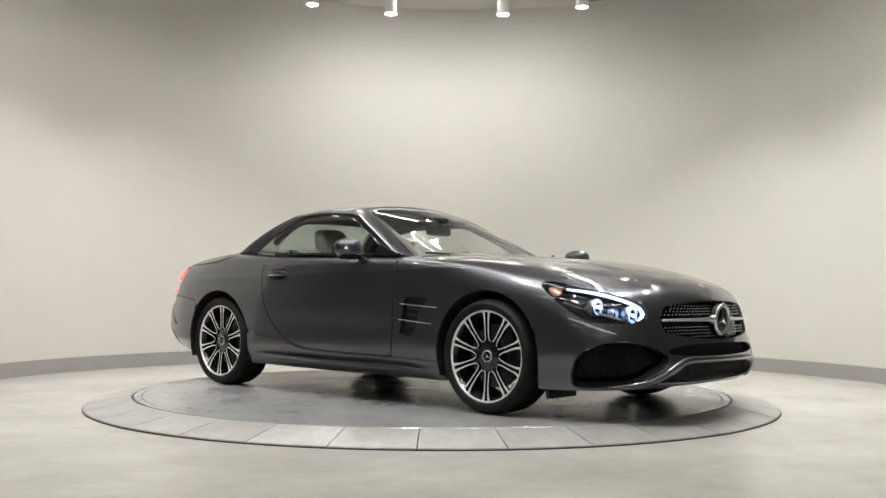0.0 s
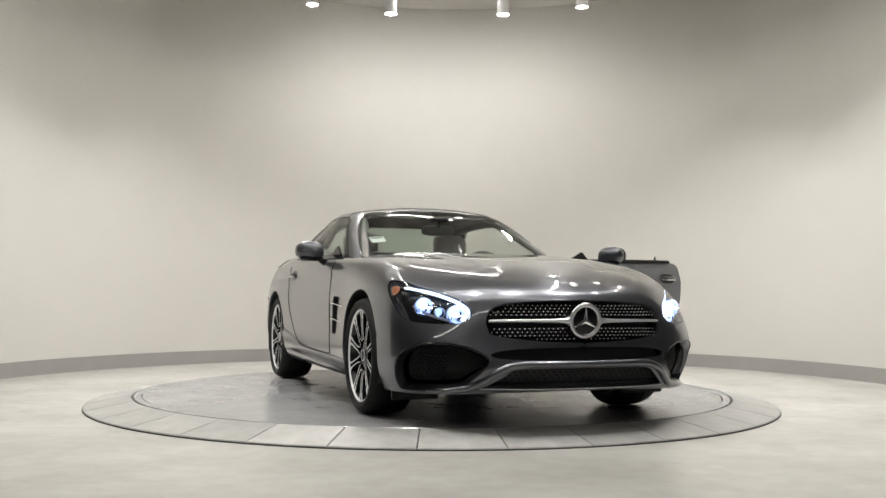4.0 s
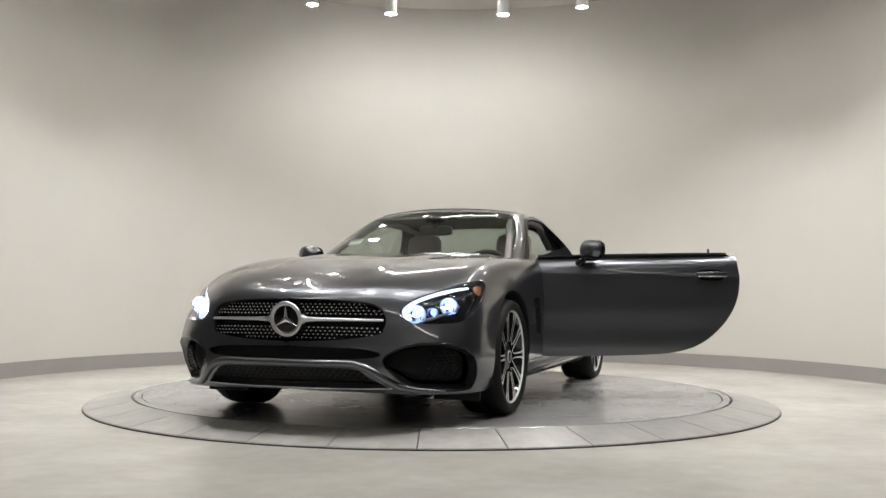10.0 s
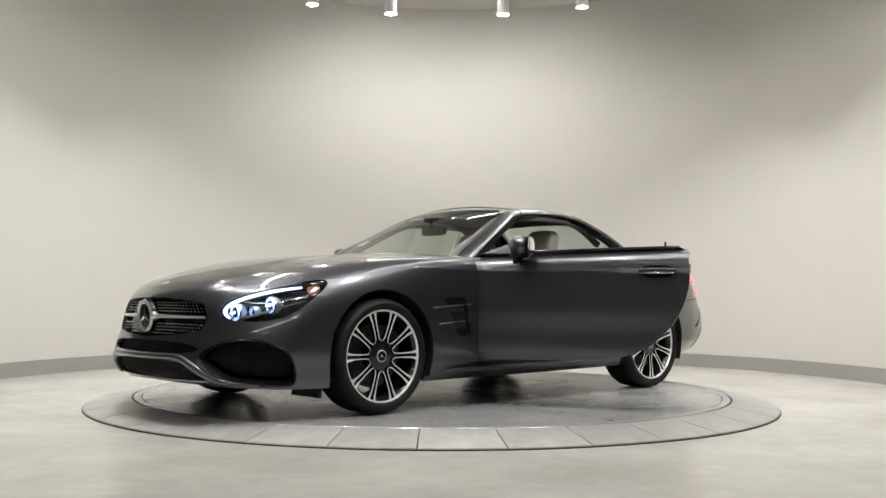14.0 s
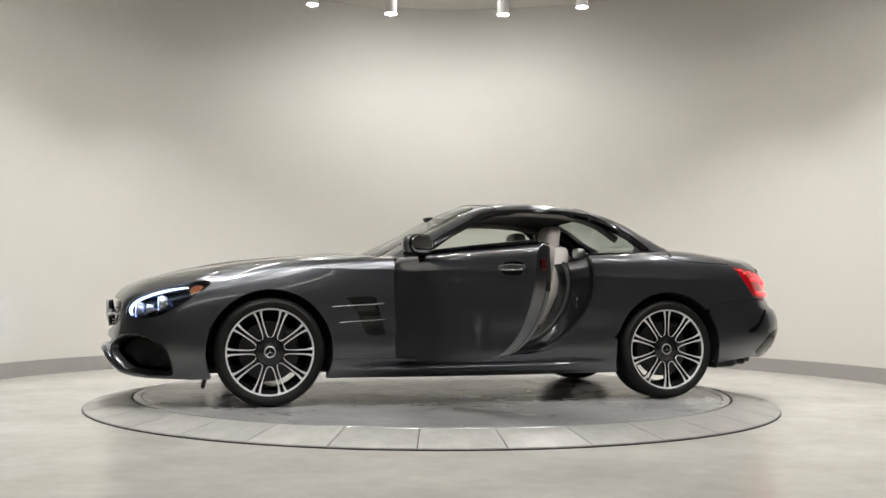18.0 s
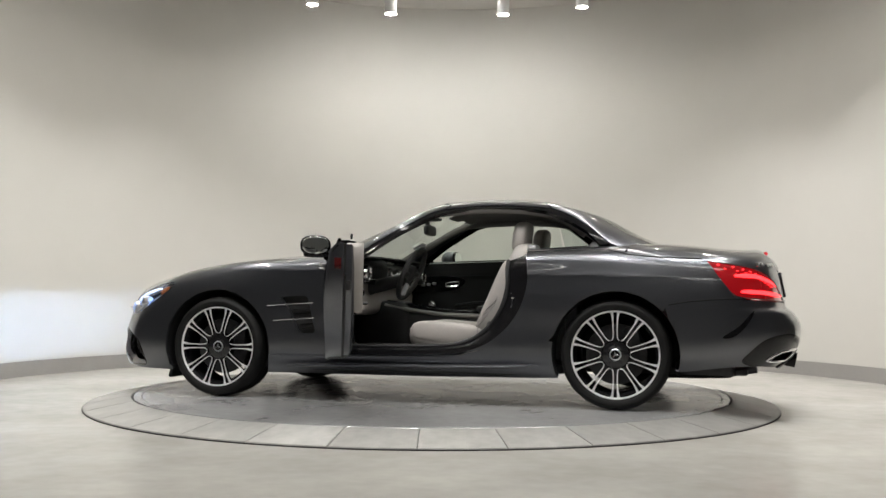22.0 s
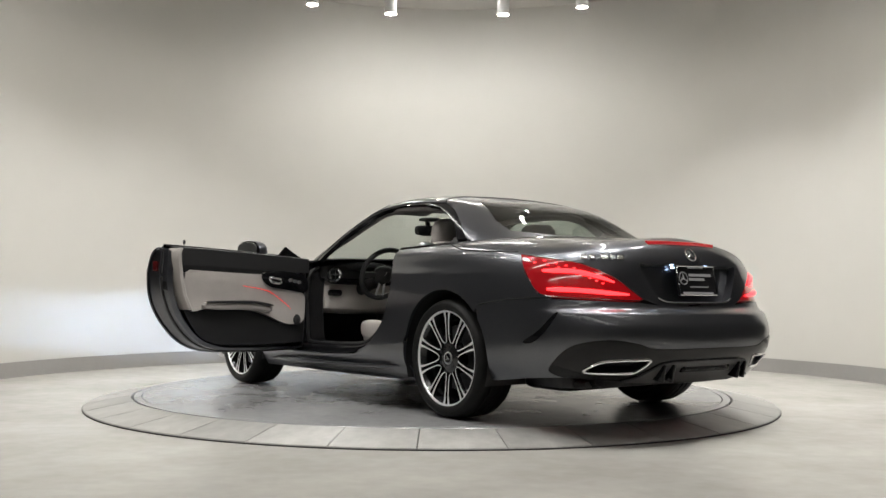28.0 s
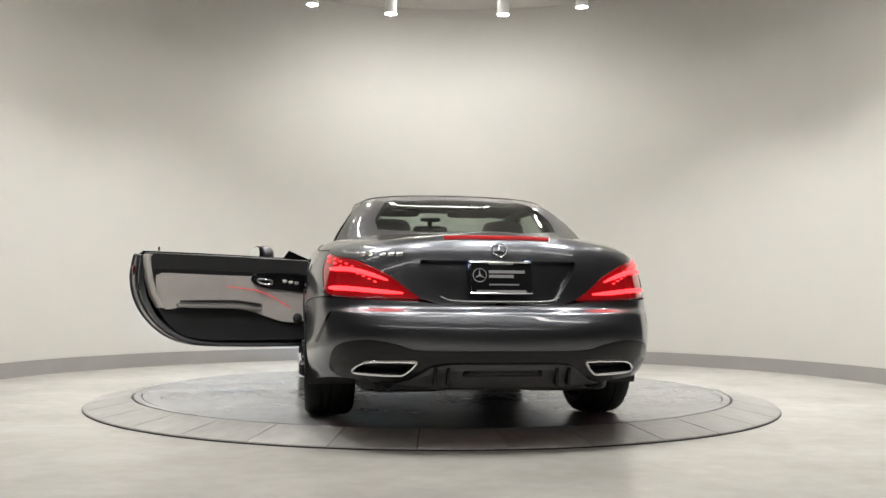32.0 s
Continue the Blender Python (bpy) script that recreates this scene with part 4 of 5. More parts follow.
def skin_path(kind, pts, n=8, off=0.0, side=1, closed=False):
    uv = BODY.find(kind, smooth_path(pts, n, closed))
    p = BODY.at(uv[:, 0], uv[:, 1]) + BODY.normal(uv[:, 0], uv[:, 1]) * off
    return p * np.array([1, side, 1])


def rim_tube(uv, off, radius, side=1):
    uv = np.array(uv)
    p = BODY.at(uv[:, 0], uv[:, 1]) + BODY.normal(uv[:, 0], uv[:, 1]) * off
    return tube(p * np.array([1, side, 1]), radius, 6, True)


def strip_on(kind, pts, half, off, side=1, n=8):
    """A thin raised strip that follows the body."""
    p = skin_path(kind, pts, n, off, side)
    return tube(p, half, 8)


def mirror_poly(uv):
    """The half outline as arrays; the other half is mirrored later."""
    return [np.array(p, float) for p in uv]


def build_front(root, grille, slot, low, intake, lamp, vent):
    S = BODY
    part("grille_backing", panel_data(S, mirror_poly(grille), both=True, off=-.042, gap=0, lip=0), BLACK_GLOSS, root, "black grille backing")
    part("upper_slot", panel_data(S, mirror_poly(slot), both=True, off=-.035, gap=0, lip=0), DARK_VOID, root)
    part("lower_intake_backing", panel_data(S, mirror_poly(low), both=True, off=-.050, gap=0, lip=0), DARK_VOID, root)
    # honeycomb of the lower intake
    segs = []
    for r in range(5):
        z = .220 + .0205 * r
        for k in range(-14, 15):
            y = .034 * k + (.017 if r % 2 else 0)
            lim = .50 - max(0, (z - .23)) * 1.0
            if abs(y) < lim - .03:
                p, n = skin_point("front", abs(y), z, -.028)
                p.y = y
                segs.append(data_bm(*tube([p + Vector((0, -.012, -.0105)), p + Vector((0, 0, 0)), p + Vector((0, .012, -.0105))], .0022, 4)))
                segs.append(data_bm(*tube([p, p + Vector((0, 0, .0105))], .0022, 4)))
    tagged(part("lower_mesh", join_bm(*segs), BLACK_PLASTIC, root, "black honeycomb mesh"), kind="stuff")
    # grille studs
    studs = []
    rows = [.455, .472, .489, .506, .578, .595, .612, .629]
    for r, z in enumerate(rows):
        top = .50 if .47 < z < .60 else .44 - (z < .46) * .16 - (z > .62) * .02
        y = .0125 if r % 2 else 0.0
        while y < top - .02:
            for s in ((1, -1) if y else (1,)):
                if (y * y + (z - .545) ** 2) ** .5 < .1:
                    continue
                p, n = skin_point("front", y, z, -.020)
                p.y *= s
                studs.append(turn_bm(smooth_box(0, 0, 0, .004, .0080, .0062, 2.4, 8, 5), Matrix.Translation(p)))
            y += .025
    tagged(part("grille_studs", join_bm(*studs), STUD, root, "rows of small chrome diamond studs"), kind="stuff")
    fins = []
    for z in rows:
        p = skin_path("front", [(0.0, z), (.2, z), (.43 if z > .46 else .3, z)], 6, -.030)
        q = p * np.array([1, -1, 1])
        fins.append(data_bm(*tube(np.concatenate([q[::-1], p[1:]]), .0035, 5)))
    tagged(part("grille_slats", join_bm(*fins), SOFT_BLACK, root), kind="stuff")
    # silver cross bar, each side widening to the emblem
    for s in (1, -1):
        pts = skin_path("front", [(.085, .545), (.13, .545), (.22, .545), (.36, .545), (.485, .543)], 6, -.002, s)
        rad = np.interp(np.linspace(0, 1, len(pts)), [0, .15, .4, 1], [.026, .0135, .0095, .0065])
        part("grille_bar", tube(pts, list(rad), 12, flat=1.0), SATIN, root, "satin silver grille bar")
    c, n = skin_point("front", 0, .545)
    m = Matrix.Translation((c.x + .012, 0, .545)) @ Matrix.Rotation(radians(-90), 4, "Z") @ Matrix.Rotation(radians(-6), 4, "X")
    ring = [(.079 + .011 * math.cos(a), .008 * math.sin(a)) for a in np.linspace(0, 2 * math.pi, 13)[:-1]]
    e = part("emblem_ring", lathe(ring, 64, "y", True), SATIN, root, "large round silver emblem ring")
    e.matrix_basis = m
    part("emblem_disc", lathe([(.0, .0), (.072, -.001), (.08, -.004), (.085, -.03)], 48), BLACK_GLOSS, e)
    part("emblem_star", star_bm(.075, .001, .008), CHROME, e, "chrome three-pointed star shape")
    # bonnet badge
    p, n = skin_point("front", 0, .728, .001)
    b = part("bonnet_badge", lathe([(.0, .004), (.019, .003), (.023, .002), (.024, -.002)], 32), SATIN, root, "small round silver badge")
    b.matrix_basis = Matrix.Translation(p) @ n.to_track_quat("Y", "Z").to_matrix().to_4x4()
    # painted blade across the chin, swept down to both corners
    half = skin_path("front", [(0.0, .330), (.20, .330), (.36, .328), (.445, .300), (.515, .248), (.575, .212), (.66, .197), (.75, .193)], 8, .002)
    blade = np.concatenate([(half * [1, -1, 1])[::-1], half[1:]])
    k = np.abs(np.linspace(-1, 1, len(blade)))
    part("front_blade", tube(blade, list(np.interp(k, [0, .45, .7, .9, 1], [.0175, .020, .021, .012, .004])), 14), PAINT, root, "grey painted blade across the chin")
    # bright edges
    part("lip_trim", tube(np.concatenate([(skin_path("front", [(0.0, .204), (.25, .204), (.50, .207), (.56, .215)], 6, .001) * [1, -1, 1])[::-1], skin_path("front", [(0.0, .204), (.25, .204), (.50, .207), (.56, .215)], 6, .001)[1:]]), .0035, 6), SATIN, root, "thin silver splitter edge")
    for s in (1, -1):
        part("intake_backing", panel_data(S, intake, side=s, off=-.085, gap=0, lip=-.05), DARK_VOID, root)
        part("intake_trim", rim_tube(intake, -.002, .005, s), BLACK_GLOSS, root, "gloss black intake edge")
        mesh = []
        for r in range(9):
            for k in range(7):
                y, z = .70 + .022 * k + (.011 if r % 2 else 0), .235 + .019 * r
                if y < .835 - max(0, z - .33) * .3:
                    p, n = skin_point("front", y, z, -.045, s)
                    mesh.append(data_bm(*tube([p + Vector((0, -.009, -.006)), p, p + Vector((0, .009, -.006))], .0022, 4)))
                    mesh.append(data_bm(*tube([p, p + Vector((0, 0, .012))], .0022, 4)))
        tagged(part("intake_mesh", join_bm(*mesh), BLACK_GLOSS, root, "black honeycomb mesh"), kind="stuff")
        # side vent
        part("vent_backing", panel_data(S, vent, side=s, off=-.032, gap=0, lip=0), BLACK_PLASTIC, root, "black wing vent")
        for za, zb, xa, xb in ((.598, .618, .93, .615), (.502, .522, .885, .605)):
            part("vent_strip", strip_on("side", [(xa, za), ((xa + xb) / 2, (za + zb) / 2), (xb, zb)], .0045, .004, s), CHROME, root, "slim chrome vent strip")
        for z in (.450, .475, .545, .570):
            part("vent_slat", strip_on("side", [(.59 + (z - .25) * .55, z), (.68, z + .004), (.63, z + .008)], .004, -.026, s), DARK_VOID, root)
        build_headlight(root, lamp, s)


def build_headlight(root, lamp, s):
    S = BODY
    h = part("headlight", panel_data(S, lamp, side=s, off=-.055, gap=0, lip=0), BLACK_GLOSS, root, "lit headlight with blue-white lamps")
    part("lens", panel_data(S, lamp, side=s, off=-.003, gap=.002, lip=.0), LENS, h, "clear headlight lens")
    part("bezel", rim_tube(lamp, -.010, .008, s), BLACK_GLOSS, h)
    # running light: a bent bar along the top edge and down the inner end
    pts = skin_path("front", [(.80, .716), (.75, .706), (.69, .684), (.62, .645), (.578, .605), (.580, .570), (.61, .546)], 8, -.016, s)
    part("running_light", tube(pts, list(np.interp(np.linspace(0, 1, len(pts)), [0, .3, .8, 1], [.007, .011, .0125, .008])), 8, flat=.8), DRL_GLOW, h, "white running light bar")
    for y, z, r in ((.636, .584, .043), (.765, .630, .041), (.702, .598, .022)):
        p, n = skin_point("front", y, z, -.042, s)
        m = Matrix.Translation(p) @ Matrix.Rotation(radians(-90), 4, "Z")
        cup = part("projector", lathe([(r * 1.18, .022), (r * 1.22, .018), (r * 1.08, -.008), (r * .95, -.018), (r * .9, -.02)], 24), SATIN, h, "chrome projector cup")
        cup.matrix_basis = m
        g = part("bulb", lathe([(.0, .004), (r * .5, .001), (r * .85, -.006), (r * .95, -.016)], 24), BLUE_GLOW, h, "bright blue-white lamp")
        g.matrix_basis = m
        if r > .03:
            halo = part("lamp_halo", lathe([(.027, .0), (.030, .003), (r * .98, .003), (r * 1.04, -.002)], 28), BLUE_GLOW, h, "glowing lamp ring")
            halo.matrix_basis = Matrix.Translation(p + Vector((.030, 0, .003))) @ Matrix.Rotation(radians(-90), 4, "Z")
            hood = join_bm(box_bm(-.02, .050, -.034, .034, .0003, .003), box_bm(-.02, .030, -.034, -.030, -.03, .003), box_bm(-.02, .030, .030, .034, -.03, .003), box_bm(-.02, .046, -.034, .034, -.0155, -.013))
            hd = part("cutoff_shield", hood, BLACK_PLASTIC, h)
            hd.matrix_basis = Matrix.Translation(p + Vector((.009, 0, .006)))
            em = part("beam_source", box_bm(-.001, .001, -.018, .018, -.003, .0), BEAM_GLOW, h, "bright blue-white beam slit")
            em.matrix_basis = Matrix.Translation(p + Vector((.009, 0, .006)))
    am = smooth_path([tuple(p) for p in S.find("side", [(1.700, .700), (1.690, .716), (1.71, .726), (1.755, .714), (1.765, .685), (1.74, .672)])], 4, True)
    part("reflector", panel_data(S, am, side=s, off=-.012, gap=0, lip=0), AMBER, h, "amber side reflector")
    tr = skin_path("front", [(.60, .552), (.68, .556), (.76, .590), (.80, .625)], 6, -.03, s)
    part("inner_trim", tube(tr, .007, 8), SATIN, h, "silver inner trim")


def build_rear(root, tail, plate_hole, exh):
    S = BODY
    for s in (1, -1):
        t = part("tail_light", panel_data(S, tail, side=s, off=-.004, gap=.0025, lip=.02), RED_DIM, root, "lit red tail light")
        for a in ([(.795, .795), (.70, .790), (.60, .762), (.535, .738)], [(.800, .702), (.70, .697), (.55, .683), (.465, .677)]):
            up = skin_path("rear", a, 8, .0015, s)
            part("light_bar", tube(up, list(np.interp(np.linspace(0, 1, len(up)), [0, .1, .6, 1], [.006, .011, .010, .004])), 8, flat=1.0), RED_GLOW, t, "glowing red light bar")
        leds = []
        for k in range(9):
            for r in range(2):
                p, n = skin_point("rear", .80 - .026 * k, .858 - .0130 * k - .022 * r, .001, s)
                leds.append(turn_bm(smooth_box(0, 0, 0, .012, .014, .006, 3, 8, 4), Matrix.Translation(p)))
        tagged(part("led_row", join_bm(*leds), RED_GLOW, t, "row of small red diodes"), kind="stuff")
        part("light_edge", rim_tube(tail, -.003, .003, s), RED_DARK, t)
        slash = S.find("side", smooth_path([(-1.90, .440), (-1.99, .500), (-2.065, .585), (-2.075, .575), (-2.03, .500), (-1.96, .440)], 4, True))
        part("bumper_slit", panel_data(S, slash, side=s, off=.0015, gap=0, lip=0), BLACK_GLOSS, root, "black corner slit")
        part("exhaust_tip", rim_tube(exh, .004, .0072, s), CHROME, root, "chrome trapezoid exhaust tip")
        part("exhaust_inner", panel_data(S, exh, side=s, off=-.045, gap=0, lip=0), DARK_VOID, root)
        pipe = [(-1.55, s * .42, .20), (-1.85, s * .48, .21), (-2.10, s * .52, .25)]
        part("exhaust_pipe", tube(smooth_path(pipe, 6), .035, 12), STEEL, root, "steel exhaust pipe")
    for s in (1, -1):
        for name, line in (("boot_seam", [(-1.235, .952), (-1.31, .934), (-1.40, .916), (-1.56, .904), (-1.70, .898), (-1.79, .894)]), ("bumper_seam", [(-1.60, .622), (-1.72, .642), (-1.88, .655), (-2.03, .661)])):
            part(name, tube(skin_path("side", line, 6, .0005, s), .0032, 6), DARK_VOID, root, "dark panel gap")
    # gloss black apron with the exhaust openings, and the plastic diffuser
    apron = S.find("rear", smooth_path([(0.0, .410), (.38, .412), (.50, .440), (.64, .458), (.76, .432), (.795, .350), (.765, .285), (.60, .255), (0.0, .250)], 5))
    apron[0][0] = apron[-1][0] = 13
    part("rear_apron", panel_data(S, apron, [exh], both=True, off=.004, gap=0, lip=.006), BLACK_GLOSS, root, "gloss black rear apron")
    diff = S.find("rear", [(0.0, .352), (.26, .352), (.34, .338), (.43, .275), (.50, .250), (.42, .225), (0.0, .215)])
    diff[0][0] = diff[-1][0] = 13
    part("diffuser", panel_data(S, diff, both=True, off=.012, gap=0, lip=.012), GREY_PLASTIC, root, "dark grey plastic diffuser")
    for y in (.26, .32, -.26, -.32):
        p, n = skin_point("rear", abs(y), .300, .012)
        part("diffuser_fin", turn_bm(box_bm(-.035, .03, -.008, .008, -.045, .045, .006), Matrix.Translation((p.x, y, p.z)) @ Matrix.Rotation(radians(-12), 4, "Y")), BLACK_GLOSS, root)
    p, n = skin_point("rear", 0, .31, .014)
    part("lower_insert", box_bm(p.x - .006, p.x + .02, -.19, .19, .288, .330, .008), BLACK_GLOSS, root, "gloss black lower insert")
    part("lower_insert_bar", box_bm(p.x - .010, p.x + .01, -.165, .165, .300, .316, .004), STEEL, root)
    # number plate in its hollow
    part("plate_recess", panel_data(S, mirror_poly(plate_hole), both=True, off=-.045, gap=0, lip=0), PAINT, root)
    part("recess_strip", tube(np.concatenate([(skin_path("rear", [(0.0, .640), (.22, .642), (.29, .662)], 6, .001) * [1, -1, 1])[::-1], skin_path("rear", [(0.0, .640), (.22, .642), (.29, .662)], 6, .001)[1:]]), .0035, 6), SATIN, root, "thin bright strip under the plate")
    for y in (.135, -.135):
        p, n = skin_point("rear", abs(y), .826, -.026)
        part("plate_light", box_bm(p.x - .006, p.x + .006, y - .008, y + .008, p.z - .003, p.z + .003, .002), PLATE_GLOW, root, "small white plate light")
    c, n = skin_point("rear", 0, .745, -.012)
    plate = part("number_plate", box_bm(-.004, .004, -.152, .152, -.080, .080, .003), SOFT_BLACK, root, "black dealer plate with grey bars")
    plate.matrix_basis = Matrix.Translation((c.x - .012, -.002, .752)) @ Matrix.Rotation(radians(10), 4, "Y")
    fr = tube([(-.006, -.148, -.075), (-.006, .148, -.075), (-.006, .148, .075), (-.006, -.148, .075)], .0045, 6, True)
    part("plate_frame", fr, CHROME, plate, "thin chrome plate frame")
    rg = part("plate_emblem", lathe([(.030, .001), (.032, .003), (.034, .001)], 32), GREY_INK, plate)
    rg.matrix_basis = Matrix.Translation((-.006, .105, .012)) @ Matrix.Rotation(radians(90), 4, "Z")
    st = part("plate_star", star_bm(.030, .001, .002), GREY_INK, plate)
    st.matrix_basis = rg.matrix_basis
    for k, (y0, y1, z0, z1) in enumerate(((-.115, .060, .022, .036), (-.060, .060, .000, .014), (-.085, .06, -.036, -.030), (-.06, .06, .064, .072), (-.12, .12, -.072, -.060))):
        part("plate_bar", box_bm(-.0075, -.0035, y0, y1, z0, z1), GREY_INK, plate, "plain grey bar")
    # high brake light, boot emblem, model bars
    br = skin_path("rear", [(0.0, .948), (.15, .948), (.26, .944)], 8, .001)
    whole = np.concatenate([(br * [1, -1, 1])[::-1], br[1:]])
    hb = part("high_brake_light", tube(whole, .0135, 8, flat=.9), RED_LIT, root, "red high-level brake light")
    p, n = skin_point("rear", 0, .885, .006)
    m = Matrix.Translation(p) @ n.to_track_quat("Y", "Z").to_matrix().to_4x4()
    ring = [(.036 + .0035 * math.cos(a), .0035 * math.sin(a)) for a in np.linspace(0, 2 * math.pi, 9)[:-1]]
    rb = part("boot_emblem", lathe(ring, 48, "y", True), CHROME, root, "chrome ring emblem on the boot")
    rb.matrix_basis = m
    part("emblem_star", star_bm(.035, .0, .005), CHROME, rb)
    x = .655
    for w in (.030, .026, .010, .034, .030, .034):
        if w > .02:
            p0, n0 = skin_point("rear", x - w / 2 + .002, .862, .004)
            o = part("model_bar", box_bm(-w / 2, w / 2, -.003, .003, -.013, .013, .003), CHROME, root, "plain chrome bar")
            o.matrix_basis = Matrix.Translation(p0) @ n0.to_track_quat("Y", "Z").to_matrix().to_4x4()
        x -= w + .007


def outline_points(door_uv, inward=0.0, shrink=0.0, s=1, rear=None, level=None):
    uv = np.array(door_uv)
    p = BODY.at(uv[:, 0], uv[:, 1]).copy()
    c = np.array([-.10, 0, .62])
    q = p.copy()
    q[:, 0] += (c[0] - p[:, 0]) * np.where(p[:, 0] < c[0], shrink if rear is None else rear, shrink)
    q[:, 2] += (c[2] - p[:, 2]) * shrink
    q[:, 1] = p[:, 1] - inward if level is None else np.minimum(level, p[:, 1] - inward)
    return q * np.array([1, s, 1])


def build_mirror(d, s):
    hs = part("door_mirror", smooth_box(.21, s * .955, .966, .120, .190, .132, 2.35, 28, 16, lambda p: Vector((p.x - max(0, p.y * s - .965) * .35, p.y, p.z + (p.y * s - .965) * .04))), PAINT, d, "grey door mirror with black underside")
    part("mirror_base", smooth_box(.207, s * .950, .915, .112, .160, .040, 3, 24, 10), BLACK_GLOSS, hs, "gloss black mirror foot")
    arm = [(.27, s * .845, .865), (.26, s * .865, .885), (.235, s * .89, .905)]
    part("mirror_arm", tube(smooth_path(arm, 5), [.026] * 4 + [.024] * 4 + [.022] * 3, 12), BLACK_GLOSS, hs)
    part("mirror_bezel", smooth_box(.156, s * .955, .967, .030, .180, .122, 2.5, 28, 10, lambda p: Vector((p.x - max(0, p.y * s - .965) * .2, p.y, p.z))), BLACK_GLOSS, hs, "black mirror bezel")
    gl = smooth_box(.141, s * .955, .968, .008, .160, .104, 2.5, 24, 10, lambda p: Vector((p.x - max(0, p.y * s - .965) * .2, p.y, p.z)))
    part("mirror_pane", gl, MIRROR, hs, "silvered mirror pane")
    ind = [(.268, s * .93, .965), (.264, s * .985, .967), (.245, s * 1.035, .968)]
    part("indicator_strip", tube(smooth_path(ind, 5), .006, 6), LENS, hs)


def build_handle(d, s):
    xc, z = -.60, .815
    p, n = skin_point("side", xc, z, .0, s)
    def bow(p):
        k = (p.x - xc) / .105
        return Vector((p.x, p.y - s * .020 * k * k, p.z))
    mid = skin_point("side", xc, z, .030, s)[0]
    h = part("door_handle", smooth_box(xc, mid.y, z + .004, .215, .020, .030, 3.2, 28, 10, bow), PAINT, d, "grey pull handle with chrome strip")
    part("handle_strip", smooth_box(xc, mid.y + s * .002, z - .010, .200, .022, .012, 3.0, 28, 8, bow), CHROME, h)
    # Flat black patch on the skin: the hollow's shade is in its colour
    cup = BODY.find("side", smooth_path([(xc + .095, z), (xc + .06, z + .032), (xc - .06, z + .030), (xc - .090, z), (xc - .06, z - .034), (xc + .06, z - .034)], 4, True))
    part("handle_cup_shade", panel_data(BODY, cup, side=s, off=.001, gap=0, lip=0), BLACK_GLOSS, h)


